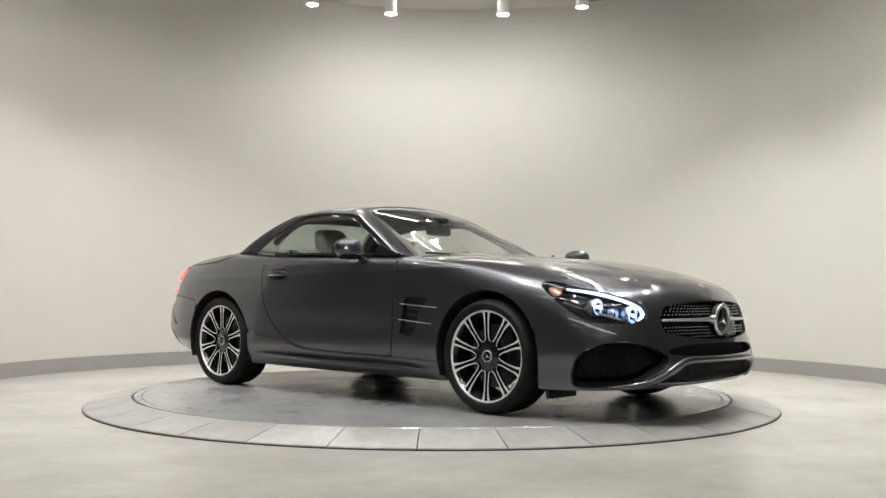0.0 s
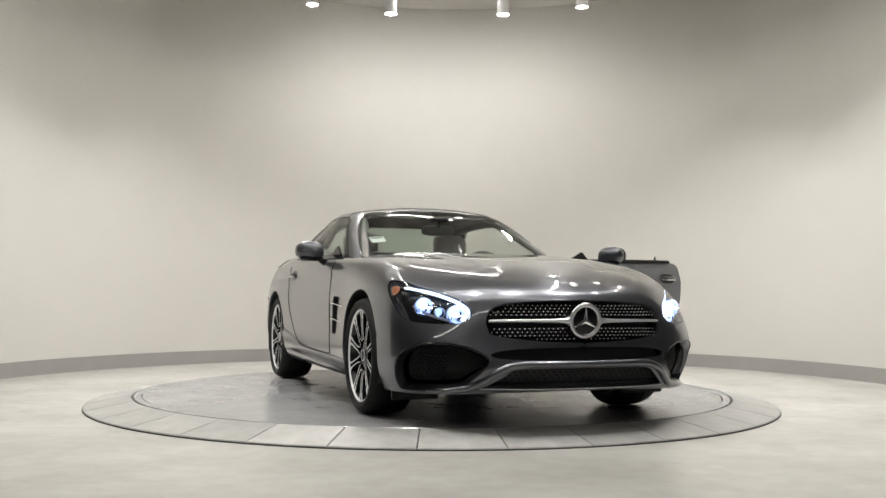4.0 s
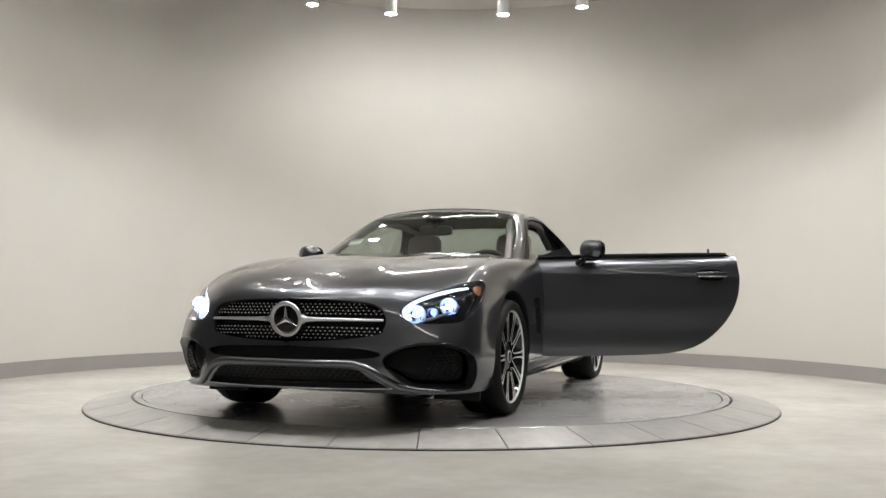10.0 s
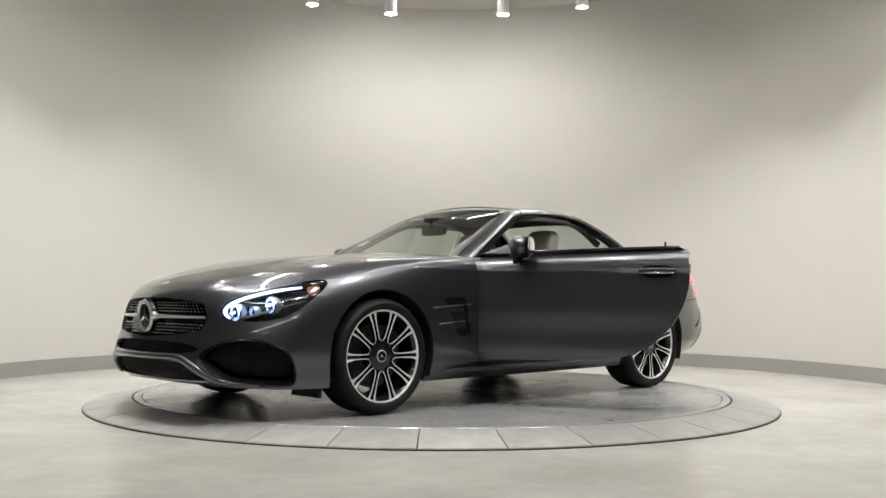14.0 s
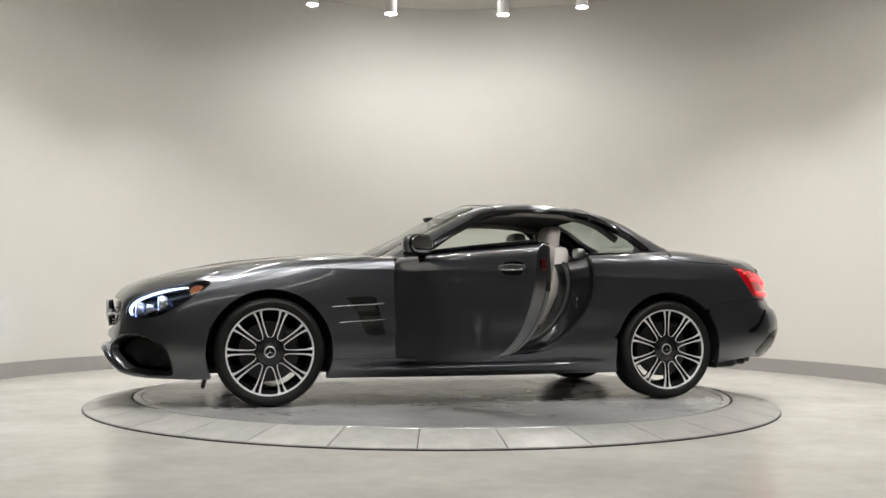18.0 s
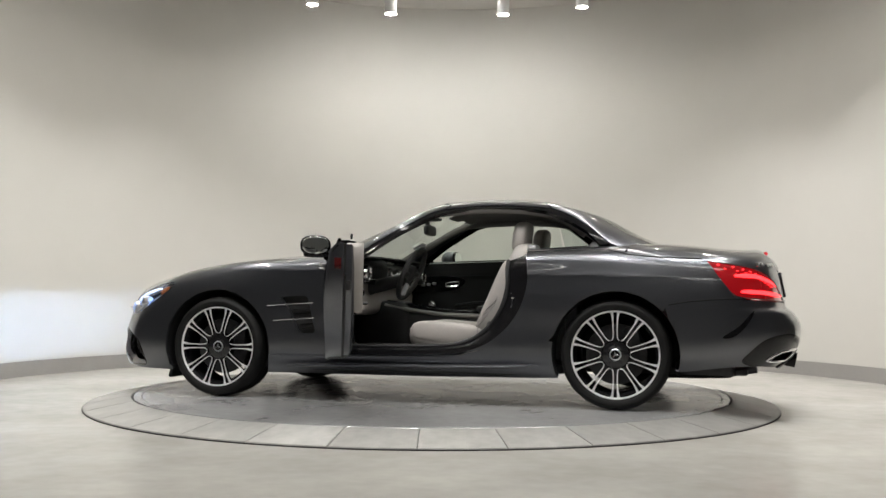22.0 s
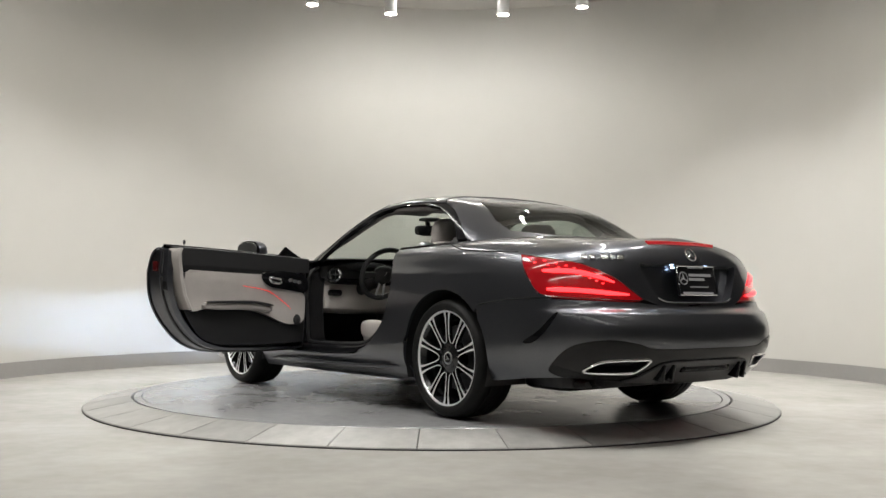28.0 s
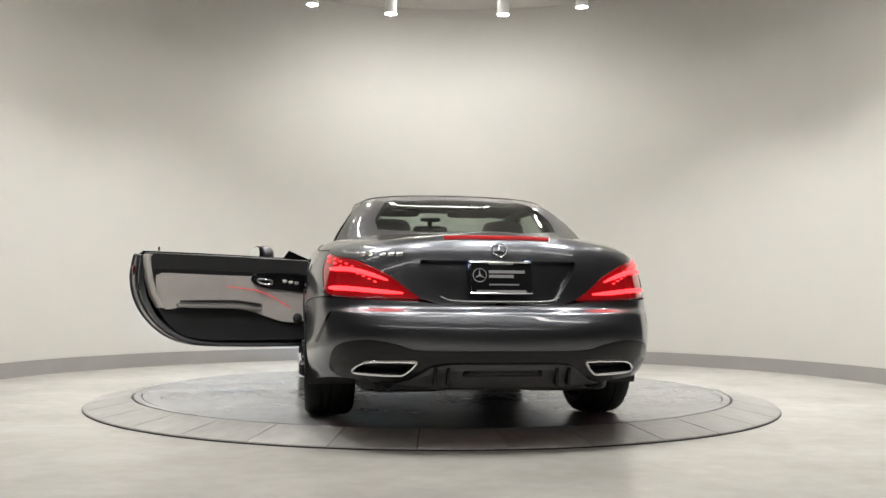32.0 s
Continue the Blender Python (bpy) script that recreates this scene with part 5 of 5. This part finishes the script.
def build_doors(root, door_uv):
    for s in (1, -1):
        d = empty("door", root)
        tagged(d, "driver door, wide open" if s > 0 else "closed passenger door")
        hinge = Vector((.518, s * .864, 0))
        d.matrix_basis = Matrix.Translation(hinge) @ Matrix.Rotation(radians(-67.3) if s > 0 else 0, 4, "Z") @ Matrix.Translation(-hinge)
        outer = [np.array(p) for p in door_uv]
        part("door_skin", panel_data(BODY, outer, dv=.08, side=s, lip=0.012, gap=.0065), PAINT, d)
        if s < 0:
            part("door_seam", tube(outline_points(door_uv, .0002, 0, s), .0040, 6), DARK_VOID, root, "dark panel gap")
        rows = [outline_points(door_uv, i, k, s, None, y) for i, k, y in ((.010, .003, None), (.018, .006, None), (.022, .012, .812), (.026, .030, .803), (.030, .036, .766), (.034, .060, .758), (.036, .085, .752))]
        part("door_edge", loft([list(map(tuple, r)) for r in rows]), PAINT, d, "painted door edge")
        part("door_seal", tube(outline_points(door_uv, .026, .030, s, None, .803), .008, 6), BLACK_PLASTIC, d, "black rubber seal")

        def card(name, pts, material, inward, label="", n=4):
            uv = BODY.find("side", smooth_path(pts, n, True) if n else pts)
            return part(name, panel_data(BODY, uv, side=s, off=-inward, gap=0, lip=-.022), material, d, label)
        inner = smooth_path([(.49, .90), (.49, .55), (.47, .36), (.40, .335), (-.05, .335), (-.32, .35), (-.47, .40), (-.58, .50), (-.65, .63), (-.68, .77), (-.68, .90)], 5)
        uvi = BODY.find("side", inner)
        uvi[0][1] = uvi[-1][1] = 4.9
        part("door_card", panel_data(BODY, uvi, side=s, off=-.145, gap=0, lip=-.02), LEATHER_DARK, d, "dark inner door card")
        # Passenger trim and arm rest: dark leather puts their shade into the colour
        card("door_trim", [(-.635, .815), (-.40, .818), (-.10, .820), (.04, .815), (.10, .775), (.18, .740), (.40, .705), (.47, .66), (.47, .53), (.43, .475), (.28, .468), (.12, .51), (-.02, .55), (-.20, .565), (-.45, .570), (-.59, .572)], LEATHER if s > 0 else LEATHER_DARK, .168, "light grey leather door trim")
        card("switch_panel", [(.03, .80), (.10, .735), (.30, .71), (.47, .70), (.47, .79), (.30, .815)], BLACK_GLOSS, .177, "gloss black switch panel")
        arm = smooth_box(-.20, s * .715, .600, .62, .075, .055, 3.5, 28, 10, lambda p: Vector((p.x, p.y, p.z - max(0, p.x + .1) * .12)))
        part("arm_rest", arm, LEATHER if s > 0 else LEATHER_DARK, d, "padded arm rest")
        part("arm_rest_line", smooth_box(-.20, s * .690, .622, .60, .06, .018, 3.5, 24, 8, lambda p: Vector((p.x, p.y, p.z - max(0, p.x + .1) * .12))), LEATHER_DARK, d)
        pull = [(.06, s * .700, .775), (.075, s * .685, .78), (.15, s * .682, .768), (.165, s * .690, .755), (.15, s * .685, .742), (.075, s * .688, .750)]
        part("inner_handle", tube(smooth_path([(x, y - s * .010, z) for x, y, z in pull], 4, True), .007, 8, True), CHROME, d, "chrome inner door handle")
        for k in range(3):
            part("seat_switch", smooth_box(.26 + .045 * k, s * .680, .765 - .006 * k, .035, .015, .022, 3, 12, 8), SATIN, d, "silver seat switch")
        glow = smooth_path([(-.15, .735), (.10, .700), (.28, .600), (.32, .565)], 6)
        uvg = BODY.find("side", glow)
        pg = (BODY.at(uvg[:, 0], uvg[:, 1]) - BODY.normal(uvg[:, 0], uvg[:, 1]) * .170) * np.array([1, s, 1])
        if s > 0:
            part("ambient_strip", tube(pg, .002, 6), RED_FAINT, d, "thin red ambient light strip")
        spk = part("speaker", lathe([(.0, .006), (.028, .004), (.034, .0), (.036, -.006)], 32), BLACK_PLASTIC, d, "round black speaker grille")
        spk.matrix_basis = Matrix.Translation((.38, s * .716, .50)) @ Matrix.Rotation(math.pi if s > 0 else 0, 4, "Z")
        belt = [(.52, .818, .925), (.2, .826, .934), (-.2, .830, .945), (-.6, .832, .952), (-.715, .830, .953)]
        bp = smooth_path([(x, s * y, z) for x, y, z in belt], 6)
        part("belt_strip", tube(bp, .009, 8), BLACK_GLOSS, d, "gloss black belt strip")
        uu = np.linspace(door_uv[0][0], door_uv[-1][0], len(bp))
        edge = (BODY.at(uu, np.full(len(bp), 4.98)) - BODY.normal(uu, np.full(len(bp), 4.98)) * .004) * np.array([1, s, 1])
        part("belt_band", loft([list(map(tuple, edge - [0, s * .004, .004])), list(map(tuple, bp))]), BLACK_GLOSS, d)
        caps = smooth_path([(x, s * (y - .085), z - .010) for x, y, z in belt], 6)
        rows = [list(map(tuple, bp - [0, 0, .004])), list(map(tuple, (bp + caps) / 2 + [0, 0, .003])), list(map(tuple, caps)), list(map(tuple, caps - [0, 0, .10]))]
        part("door_top", loft(rows), LEATHER_DARK, d, "dark padded door top")
        zs, xe = (.575, .66, .76, .86, .915, .938), (-.630, -.678, -.706, -.724, -.727, -.712)
        rows = [[(x + dx, s * y, z) for x, z in zip(xe, zs)] for dx, y in ((0, .79), (0, .722), (.006, .708), (.022, .704), (.040, .715))]
        part("card_end", loft(rows), LEATHER, d, "light grey end of the door card")
        part("lock_pin", smooth_box(-.62, s * .765, .975, .014, .014, .03, 3, 10, 6), BLACK_PLASTIC, d)
        tri = data_bm(*loft([[(.52, s * .825, .925), (.30, s * .835, .93), (.335, s * .800, .992)], [(.52, s * .81, .925), (.30, s * .82, .93), (.335, s * .785, .992)]], True, True))
        part("sail_panel", tri, BLACK_GLOSS, d, "black triangular sail panel")
        if s > 0:
            part("reflector", box_bm(-.778, -.756, .822, .856, .800, .858, .004), RED_DARK, d, "red edge reflector")
            part("latch", box_bm(-.754, -.72, .770, .800, .690, .742, .006), STEEL, d, "steel door latch")
        build_mirror(d, s)
        build_handle(d, s)


def build_interior(root, door_uv):
    part("floor_pan", box_bm(-.98, .92, -.80, .80, .20, .255, .01), CARPET, root, "black carpet floor")
    # Added dark blocks fill nose and tail: they stop the view and hold the shade
    part("front_dark_block", box_bm(.93, 1.98, -.53, .53, .22, .66, .02), DARK_VOID, root)
    part("rear_dark_block", box_bm(-2.08, -1.02, -.53, .53, .24, .80, .02), DARK_VOID, root)
    part("bulkhead", box_bm(-1.06, -.98, -.78, .78, .25, .93, .02), LEATHER_DARK, root, "dark rear bulkhead")
    part("firewall", box_bm(.84, .93, -.78, .78, .24, .86, .02), CARPET, root)
    part("rear_deck", panel_data(CABIN, uv_line((5.2, .12), (8, .12), (8, .30), (6.4, .6), (5.4, .5)), both=True, off=-.02, gap=0, lip=0), LEATHER_DARK, root)
    part("parcel_shelf", box_bm(-1.60, -.95, -.60, .60, .915, .945, .01), LEATHER_DARK, root, "dark parcel shelf")
    lin = uv_line((0, 3.0), (1.0, 2.97), (2.2, 2.45), (3.2, 2.2), (4.2, 2.22), (5.2, 2.2), (6.2, 3.0), (7.2, 3.15), (8, 3.18), (8, 4), (0, 4))
    # Dark sheet under the roof panels: the shade within their seams
    part("seam_backing", panel_data(CABIN, uv_line((0, 3.0), (1.0, 2.97), (2.2, 2.45), (3.2, 2.32), (4.2, 2.36), (5.2, 2.32), (6.2, 3.0), (7.2, 3.15), (8, 3.18), (8, 4), (0, 4)), both=True, off=-.022, gap=0, lip=0), DARK_VOID, root)
    # Dark tubes draw the two seam lines across the roof
    for seam in (((2.63, 2.28), (2.63, 2.63), (2.0, 3.03), (1.0, 3.31), (0, 3.36)), ((5.23, 2.30), (5.23, 2.70), (5.51, 3.1), (6.2, 3.44), (7.2, 3.61), (8, 3.64))):
        uv = smooth_path(seam, 6)
        path = CABIN.at(uv[:, 0], uv[:, 1]) + CABIN.normal(uv[:, 0], uv[:, 1]) * .0004
        for s in (1, -1):
            part("roof_seam_line", tube(path * np.array([1, s, 1]), .0036, 6), DARK_VOID, root, "dark line along the roof seam")
    part("headliner", panel_data(CABIN, lin, both=True, off=-.035, gap=0, lip=0), HEADLINER, root, "grey roof lining")
    for s in (1, -1):
        # jambs round the door opening
        rows = [outline_points(door_uv, i, k, s, r) for i, k, r in ((.004, -.004, -.004), (.020, .006, .006), (.050, .012, .014), (.056, .090, .085), (.090, .150, .19), (.150, .170, .235), (.220, .180, .25))]
        part("door_jamb", loft([list(map(tuple, r)) for r in rows]), JAMB_BLACK, root, "black lined door opening")
        part("jamb_seal", tube(outline_points(door_uv, .100, .158, s, .215), .013, 8), BLACK_PLASTIC, root, "black rubber door seal")
        part("sill_plate", box_bm(-.36, .30, s * .735 - .018, s * .735 + .018, .352, .362, .003), CHROME, root, "chrome sill strip")
        part("inner_sill", box_bm(-.80, .80, min(s * .60, s * .735), max(s * .60, s * .70), .22, .345, .01), BLACK_PLASTIC, root)
        part("side_lining", box_bm(-1.0, -.70, min(s * .70, s * .735), max(s * .70, s * .735), .28, .90, .01), LEATHER_DARK, root)
        kick = smooth_box(.66, s * .70, .56, .40, .05, .55, 4, 24, 12)
        part("pillar_foot", smooth_box(.60, s * .712, .74, .15, .035, .36, 4, 20, 10, lambda p: Vector((p.x - (p.z - .74) * .25, p.y, p.z))), LEATHER, root, "light grey trim at the foot of the pillar")
        part("kick_panel", kick, LEATHER_SHADED, root, "light grey footwell side trim, darkened for its shade")
        pl = [(.60, .70, .88), (.42, .655, .985), (.25, .615, 1.065), (.02, .550, 1.175), (-.12, .555, 1.210), (-.40, .585, 1.225), (-.70, .580, 1.215), (-.92, .55, 1.165), (-1.08, .57, 1.06)]
        part("pillar_trim", tube(smooth_path([(x, s * (y - .025), z) for x, y, z in pl], 6), .026, 8), LEATHER_SHADED, root, "grey inner pillar trim")
        cpl = [(-.62, .565, 1.19), (-.80, .62, 1.10), (-.95, .68, .98), (-1.0, .70, .90)]
        part("rear_pillar_trim", tube(smooth_path([(x - .36, s * (y - .05), z) for x, y, z in cpl], 6), .035, 8), LEATHER_DARK, root)
        if s > 0:
            part("striker", tube([(-.665, .815, .60), (-.665, .845, .60), (-.672, .845, .66), (-.672, .815, .66)], .006, 6), CHROME, root, "chrome door striker")
            part("striker_plate", turn_bm(box_bm(-.02, .02, -.004, .004, -.06, .06, .003), Matrix.Translation((-.668, .822, .63)) @ Matrix.Rotation(radians(-10), 4, "Y")), STEEL, root, "dark steel striker plate")
        build_seat(root, s)
    # dashboard
    def dash_bend(p):
        return Vector((p.x - (p.y / .75) ** 2 * .05, p.y, p.z))
    part("dashboard", smooth_box(.57, 0, .835, .40, 1.44, .16, 4, 40, 12, dash_bend), LEATHER_DARK, root, "dark leather dashboard top")
    part("dashboard_lower", smooth_box(.60, 0, .66, .34, 1.40, .26, 5, 36, 10, dash_bend), LEATHER, root, "light grey lower dashboard")
    part("dashboard_trim", smooth_box(.415, 0, .765, .06, 1.36, .05, 4, 36, 8, dash_bend), BLACK_GLOSS, root, "gloss black dashboard trim")
    for y in (.64, .10, -.10, -.64):
        v = part("air_vent", lathe([(.036, .0), (.044, .008), (.050, .008), (.054, .0), (.054, -.03)], 32), CHROME, root, "round chrome air vent")
        m = Matrix.Translation((.372 if abs(y) < .2 else .335, y, .812)) @ Matrix.Rotation(radians(90), 4, "Z")
        v.matrix_basis = m
        part("vent_face", lathe([(.0, .002), (.036, .0)], 24), BLACK_GLOSS, v)
        part("vent_cross", join_bm(box_bm(-.036, .036, -.004, .006, -.0035, .0035), box_bm(-.0035, .0035, -.004, .006, -.036, .036)), CHROME, v)
    part("instrument_hood", smooth_box(.44, .37, .880, .22, .38, .085, 3, 28, 12), LEATHER_DARK, root, "dark instrument hood")
    part("centre_screen", box_bm(.385, .405, -.11, .11, .845, .915, .006), BLACK_GLOSS, root, "black centre screen")
    part("light_switch", smooth_box(.405, .60, .685, .03, .11, .045, 4, 20, 8), BLACK_GLOSS, root, "black light switch panel")
    # steering wheel
    w = part("steering_wheel", lathe([(.180 + .018 * math.cos(a), .018 * math.sin(a)) for a in np.linspace(0, 2 * math.pi, 13)[:-1]], 56, "y", True), LEATHER_DARK, root, "dark leather steering wheel")
    w.matrix_basis = Matrix.Translation((.12, .37, .818)) @ Matrix.Rotation(radians(90), 4, "Z") @ Matrix.Rotation(radians(-24), 4, "X")
    part("wheel_hub", smooth_box(0, -.012, -.012, .16, .06, .13, 2.6, 24, 12), LEATHER_DARK, w)
    for a in (0, 180):
        part("wheel_spoke", turn_bm(smooth_box(.115, -.002, -.01, .13, .022, .04, 4, 16, 8), Matrix.Rotation(radians(a), 4, "Y") if not a else Matrix.Diagonal((-1, 1, 1, 1))), LEATHER_DARK, w, "dark wheel spoke")
    part("lower_spoke", tube([(-.018, 0, -.05), (-.03, 0, -.165)], .008, 8), SATIN, w)
    part("lower_spoke", tube([(.018, 0, -.05), (.03, 0, -.165)], .008, 8), SATIN, w)
    part("wheel_badge", star_bm(.022, .02, .003), CHROME, w)
    part("steering_column", tube([(.145, .37, .790), (.48, .37, .70)], .045, 12), LEATHER_DARK, root)
    # centre console
    part("console", smooth_box(-.08, 0, .385, 1.10, .22, .30, 6, 30, 12, lambda p: Vector((p.x, p.y, p.z + max(0, p.x) * .18))), LEATHER_DARK, root, "dark centre console")
    # Light grey in itself; the dark leather carries the footwell's shade
    part("console_front", smooth_box(.42, 0, .46, .44, .26, .34, 5, 28, 12), LEATHER_DARK, root, "front of the console, darkened for its shade")
    for s in (1, -1):
        part("console_edge", tube([(.40, s * .108, .60), (.20, s * .112, .565), (-.05, s * .112, .535), (-.50, s * .110, .53)], .014, 8), LEATHER_SHADED, root, "light grey console edge")
    part("console_top", smooth_box(.06, 0, .556, .70, .19, .03, 5, 28, 8, lambda p: Vector((p.x, p.y, p.z + max(0, p.x) * .18))), BLACK_GLOSS, root, "gloss black console top")
    part("console_arm_rest", smooth_box(-.42, 0, .575, .34, .19, .06, 4, 24, 10), LEATHER_DARK, root, "dark console arm rest")
    part("gear_knob", smooth_box(.08, .0, .600, .05, .045, .06, 2.5, 16, 10), CHROME, root, "chrome gear knob")
    # rear-view mirror, visors, stickers
    part("rear_view_mirror", smooth_box(.10, 0, 1.135, .04, .25, .075, 4, 28, 12), BLACK_PLASTIC, root, "black rear-view mirror")
    part("mirror_stem", tube([(.11, 0, 1.16), (.13, 0, 1.21)], .018, 8), BLACK_PLASTIC, root)
    part("sensor_cover", smooth_box(.09, 0, 1.215, .14, .14, .025, 4, 20, 8), BLACK_PLASTIC, root)
    for s in (1, -1):
        part("sun_visor", smooth_box(-.07, s * .26, 1.247, .14, .32, .014, 5, 24, 8, lambda p: Vector((p.x, p.y, p.z - (p.x + .07) * .25))), HEADLINER, root, "grey sun visor")
    st = CABIN.find("front", [(.575, 1.070), (.475, 1.080), (.470, 1.040), (.570, 1.028)])
    lab = part("windscreen_label", panel_data(CABIN, st, side=-1, off=-.008, gap=0, lip=0), WHITE_LABEL, root, "white paper label on the windscreen")
    bars = CABIN.find("front", [(.565, 1.067), (.485, 1.075), (.484, 1.061), (.562, 1.053)])
    part("label_bar", panel_data(CABIN, bars, side=-1, off=-.006, gap=0, lip=0), GREY_INK, lab, "plain dark bar")
    # wipers
    for y0, y1 in ((.52, -.10), (-.12, -.62)):
        pts = []
        for t in np.linspace(0, 1, 8):
            y = y0 + (y1 - y0) * t
            x = .755 - (abs(y) / .70) ** 2 * .18 - .02 * t
            pts.append((x - .035 * t, y, .925 + .018 * t))
        part("wiper", tube(pts, .008, 6), BLACK_PLASTIC, root, "black windscreen wiper")
    cowl = uv_line((6.14, 5.0), (6.07, 5.36), (5.87, 5.76), (5.74, 6), (6.6, 6), (6.6, 5.3), (6.45, 5.0))
    part("cowl", panel_data(BODY, cowl, both=True, off=-.012, gap=0, lip=.01), BLACK_PLASTIC, root, "black plastic cowl below the windscreen")
    # belt trim on the body behind the doors and a deck edge
    for s in (1, -1):
        bel = smooth_path([(-.76, s * .822, .942), (-.95, s * .80, .948), (-1.15, s * .755, .957), (-1.30, s * .705, .967)], 6)
        part("belt_strip", tube(bel, .011, 8), BLACK_GLOSS, root, "gloss black belt strip")
        deck = uv_line((8.02, 5.0), (9.05, 5.0), (9.2, 4.78), (9.33, 5.2), (9.55, 5.55), (9.0, 5.55), (8.02, 5.14))
        part("belt_panel", panel_data(BODY, deck, side=s, off=-.002, gap=0, lip=0), PAINT, root)
        belt = smooth_path([(-.76, s * .62, .95), (-.64, s * .58, .78), (-.50, s * .60, .55), (-.45, s * .66, .36)], 6)
        part("belt_guide", smooth_box(-.765, s * .645, .955, .07, .11, .075, 3.5, 20, 10), SATIN, root, "silver belt guide")
        part("seat_belt", tube(belt, .018, 6, flat=.15, up=(0, 1, 0)), LEATHER_DARK, root, "black seat belt")


def build_seat(root, s):
    seat = empty("seat", root)
    tagged(seat, "light grey leather bucket seat")
    y = s * .37
    seat.matrix_basis = Matrix.Translation((.055, 0, 0))
    part("cushion", smooth_box(-.24, y, .395, .56, .50, .17, 4, 36, 14, lambda p: Vector((p.x, p.y, p.z + (p.x + .24) * .08 - .025 * math.exp(-((p.y - y) / .12) ** 2)))), LEATHER, seat)
    for k in (1, -1):
        part("cushion_bolster", smooth_box(-.26, y + k * .215, .425, .52, .085, .15, 3, 24, 12, lambda p: Vector((p.x, p.y, p.z + (p.x + .24) * .08))), LEATHER, seat)

    def lean(p):
        h = p.z - .42
        return Vector((p.x - h * .33 - .05 * math.sin(h * 4), p.y, p.z))
    part("backrest", smooth_box(-.50, y, .70, .15, .48, .62, 4.5, 36, 18, lambda p: lean(Vector((p.x - .03 * math.exp(-((p.y - y) / .14) ** 2), p.y, p.z)))), LEATHER, seat)
    for k in (1, -1):
        part("back_bolster", smooth_box(-.465, y + k * .205, .66, .15, .085, .50, 3, 24, 14, lean), LEATHER, seat)
    part("headrest", smooth_box(-.70, y, 1.055, .11, .27, .20, 3.6, 30, 14, lambda p: Vector((p.x - (p.z - 1.05) * .15, p.y, p.z))), LEATHER, seat, "light grey headrest")
    part("seat_shell", smooth_box(-.575, y, .66, .09, .46, .60, 4, 30, 14, lean), LEATHER_DARK, seat, "dark seat back shell")
    part("seat_base", box_bm(-.50, -.02, y - .20, y + .20, .26, .34, .02), BLACK_PLASTIC, seat)
    if s > 0:
        rnd = random.Random(5)
        rows = []
        for i in range(13):
            h = i / 12
            row = []
            for j in range(9):
                w = j / 8
                x, z = -.455 - .13 * h + .085 * (w - .3) * math.sin(h * 3.0), .475 + .20 * h - .05 * w
                row.append((x + rnd.uniform(-.006, .006), y + .258 + rnd.uniform(-.009, .012), z + rnd.uniform(-.006, .006)))
            rows.append(row)
        part("plastic_cover", loft(rows), FILM, seat, "crumpled clear film", False)


def motions():
    rows = [(t, pose(0, 0, 0, 0, 0, a)) for t, a in SPIN]
    walk(disc, rows)
    shift = pose(CAR_X, 0.0245, 0)
    walk(car, [(t, m @ shift) for t, m in rows])


build_room()
disc = build_turntable()
car = build_car()
motions()
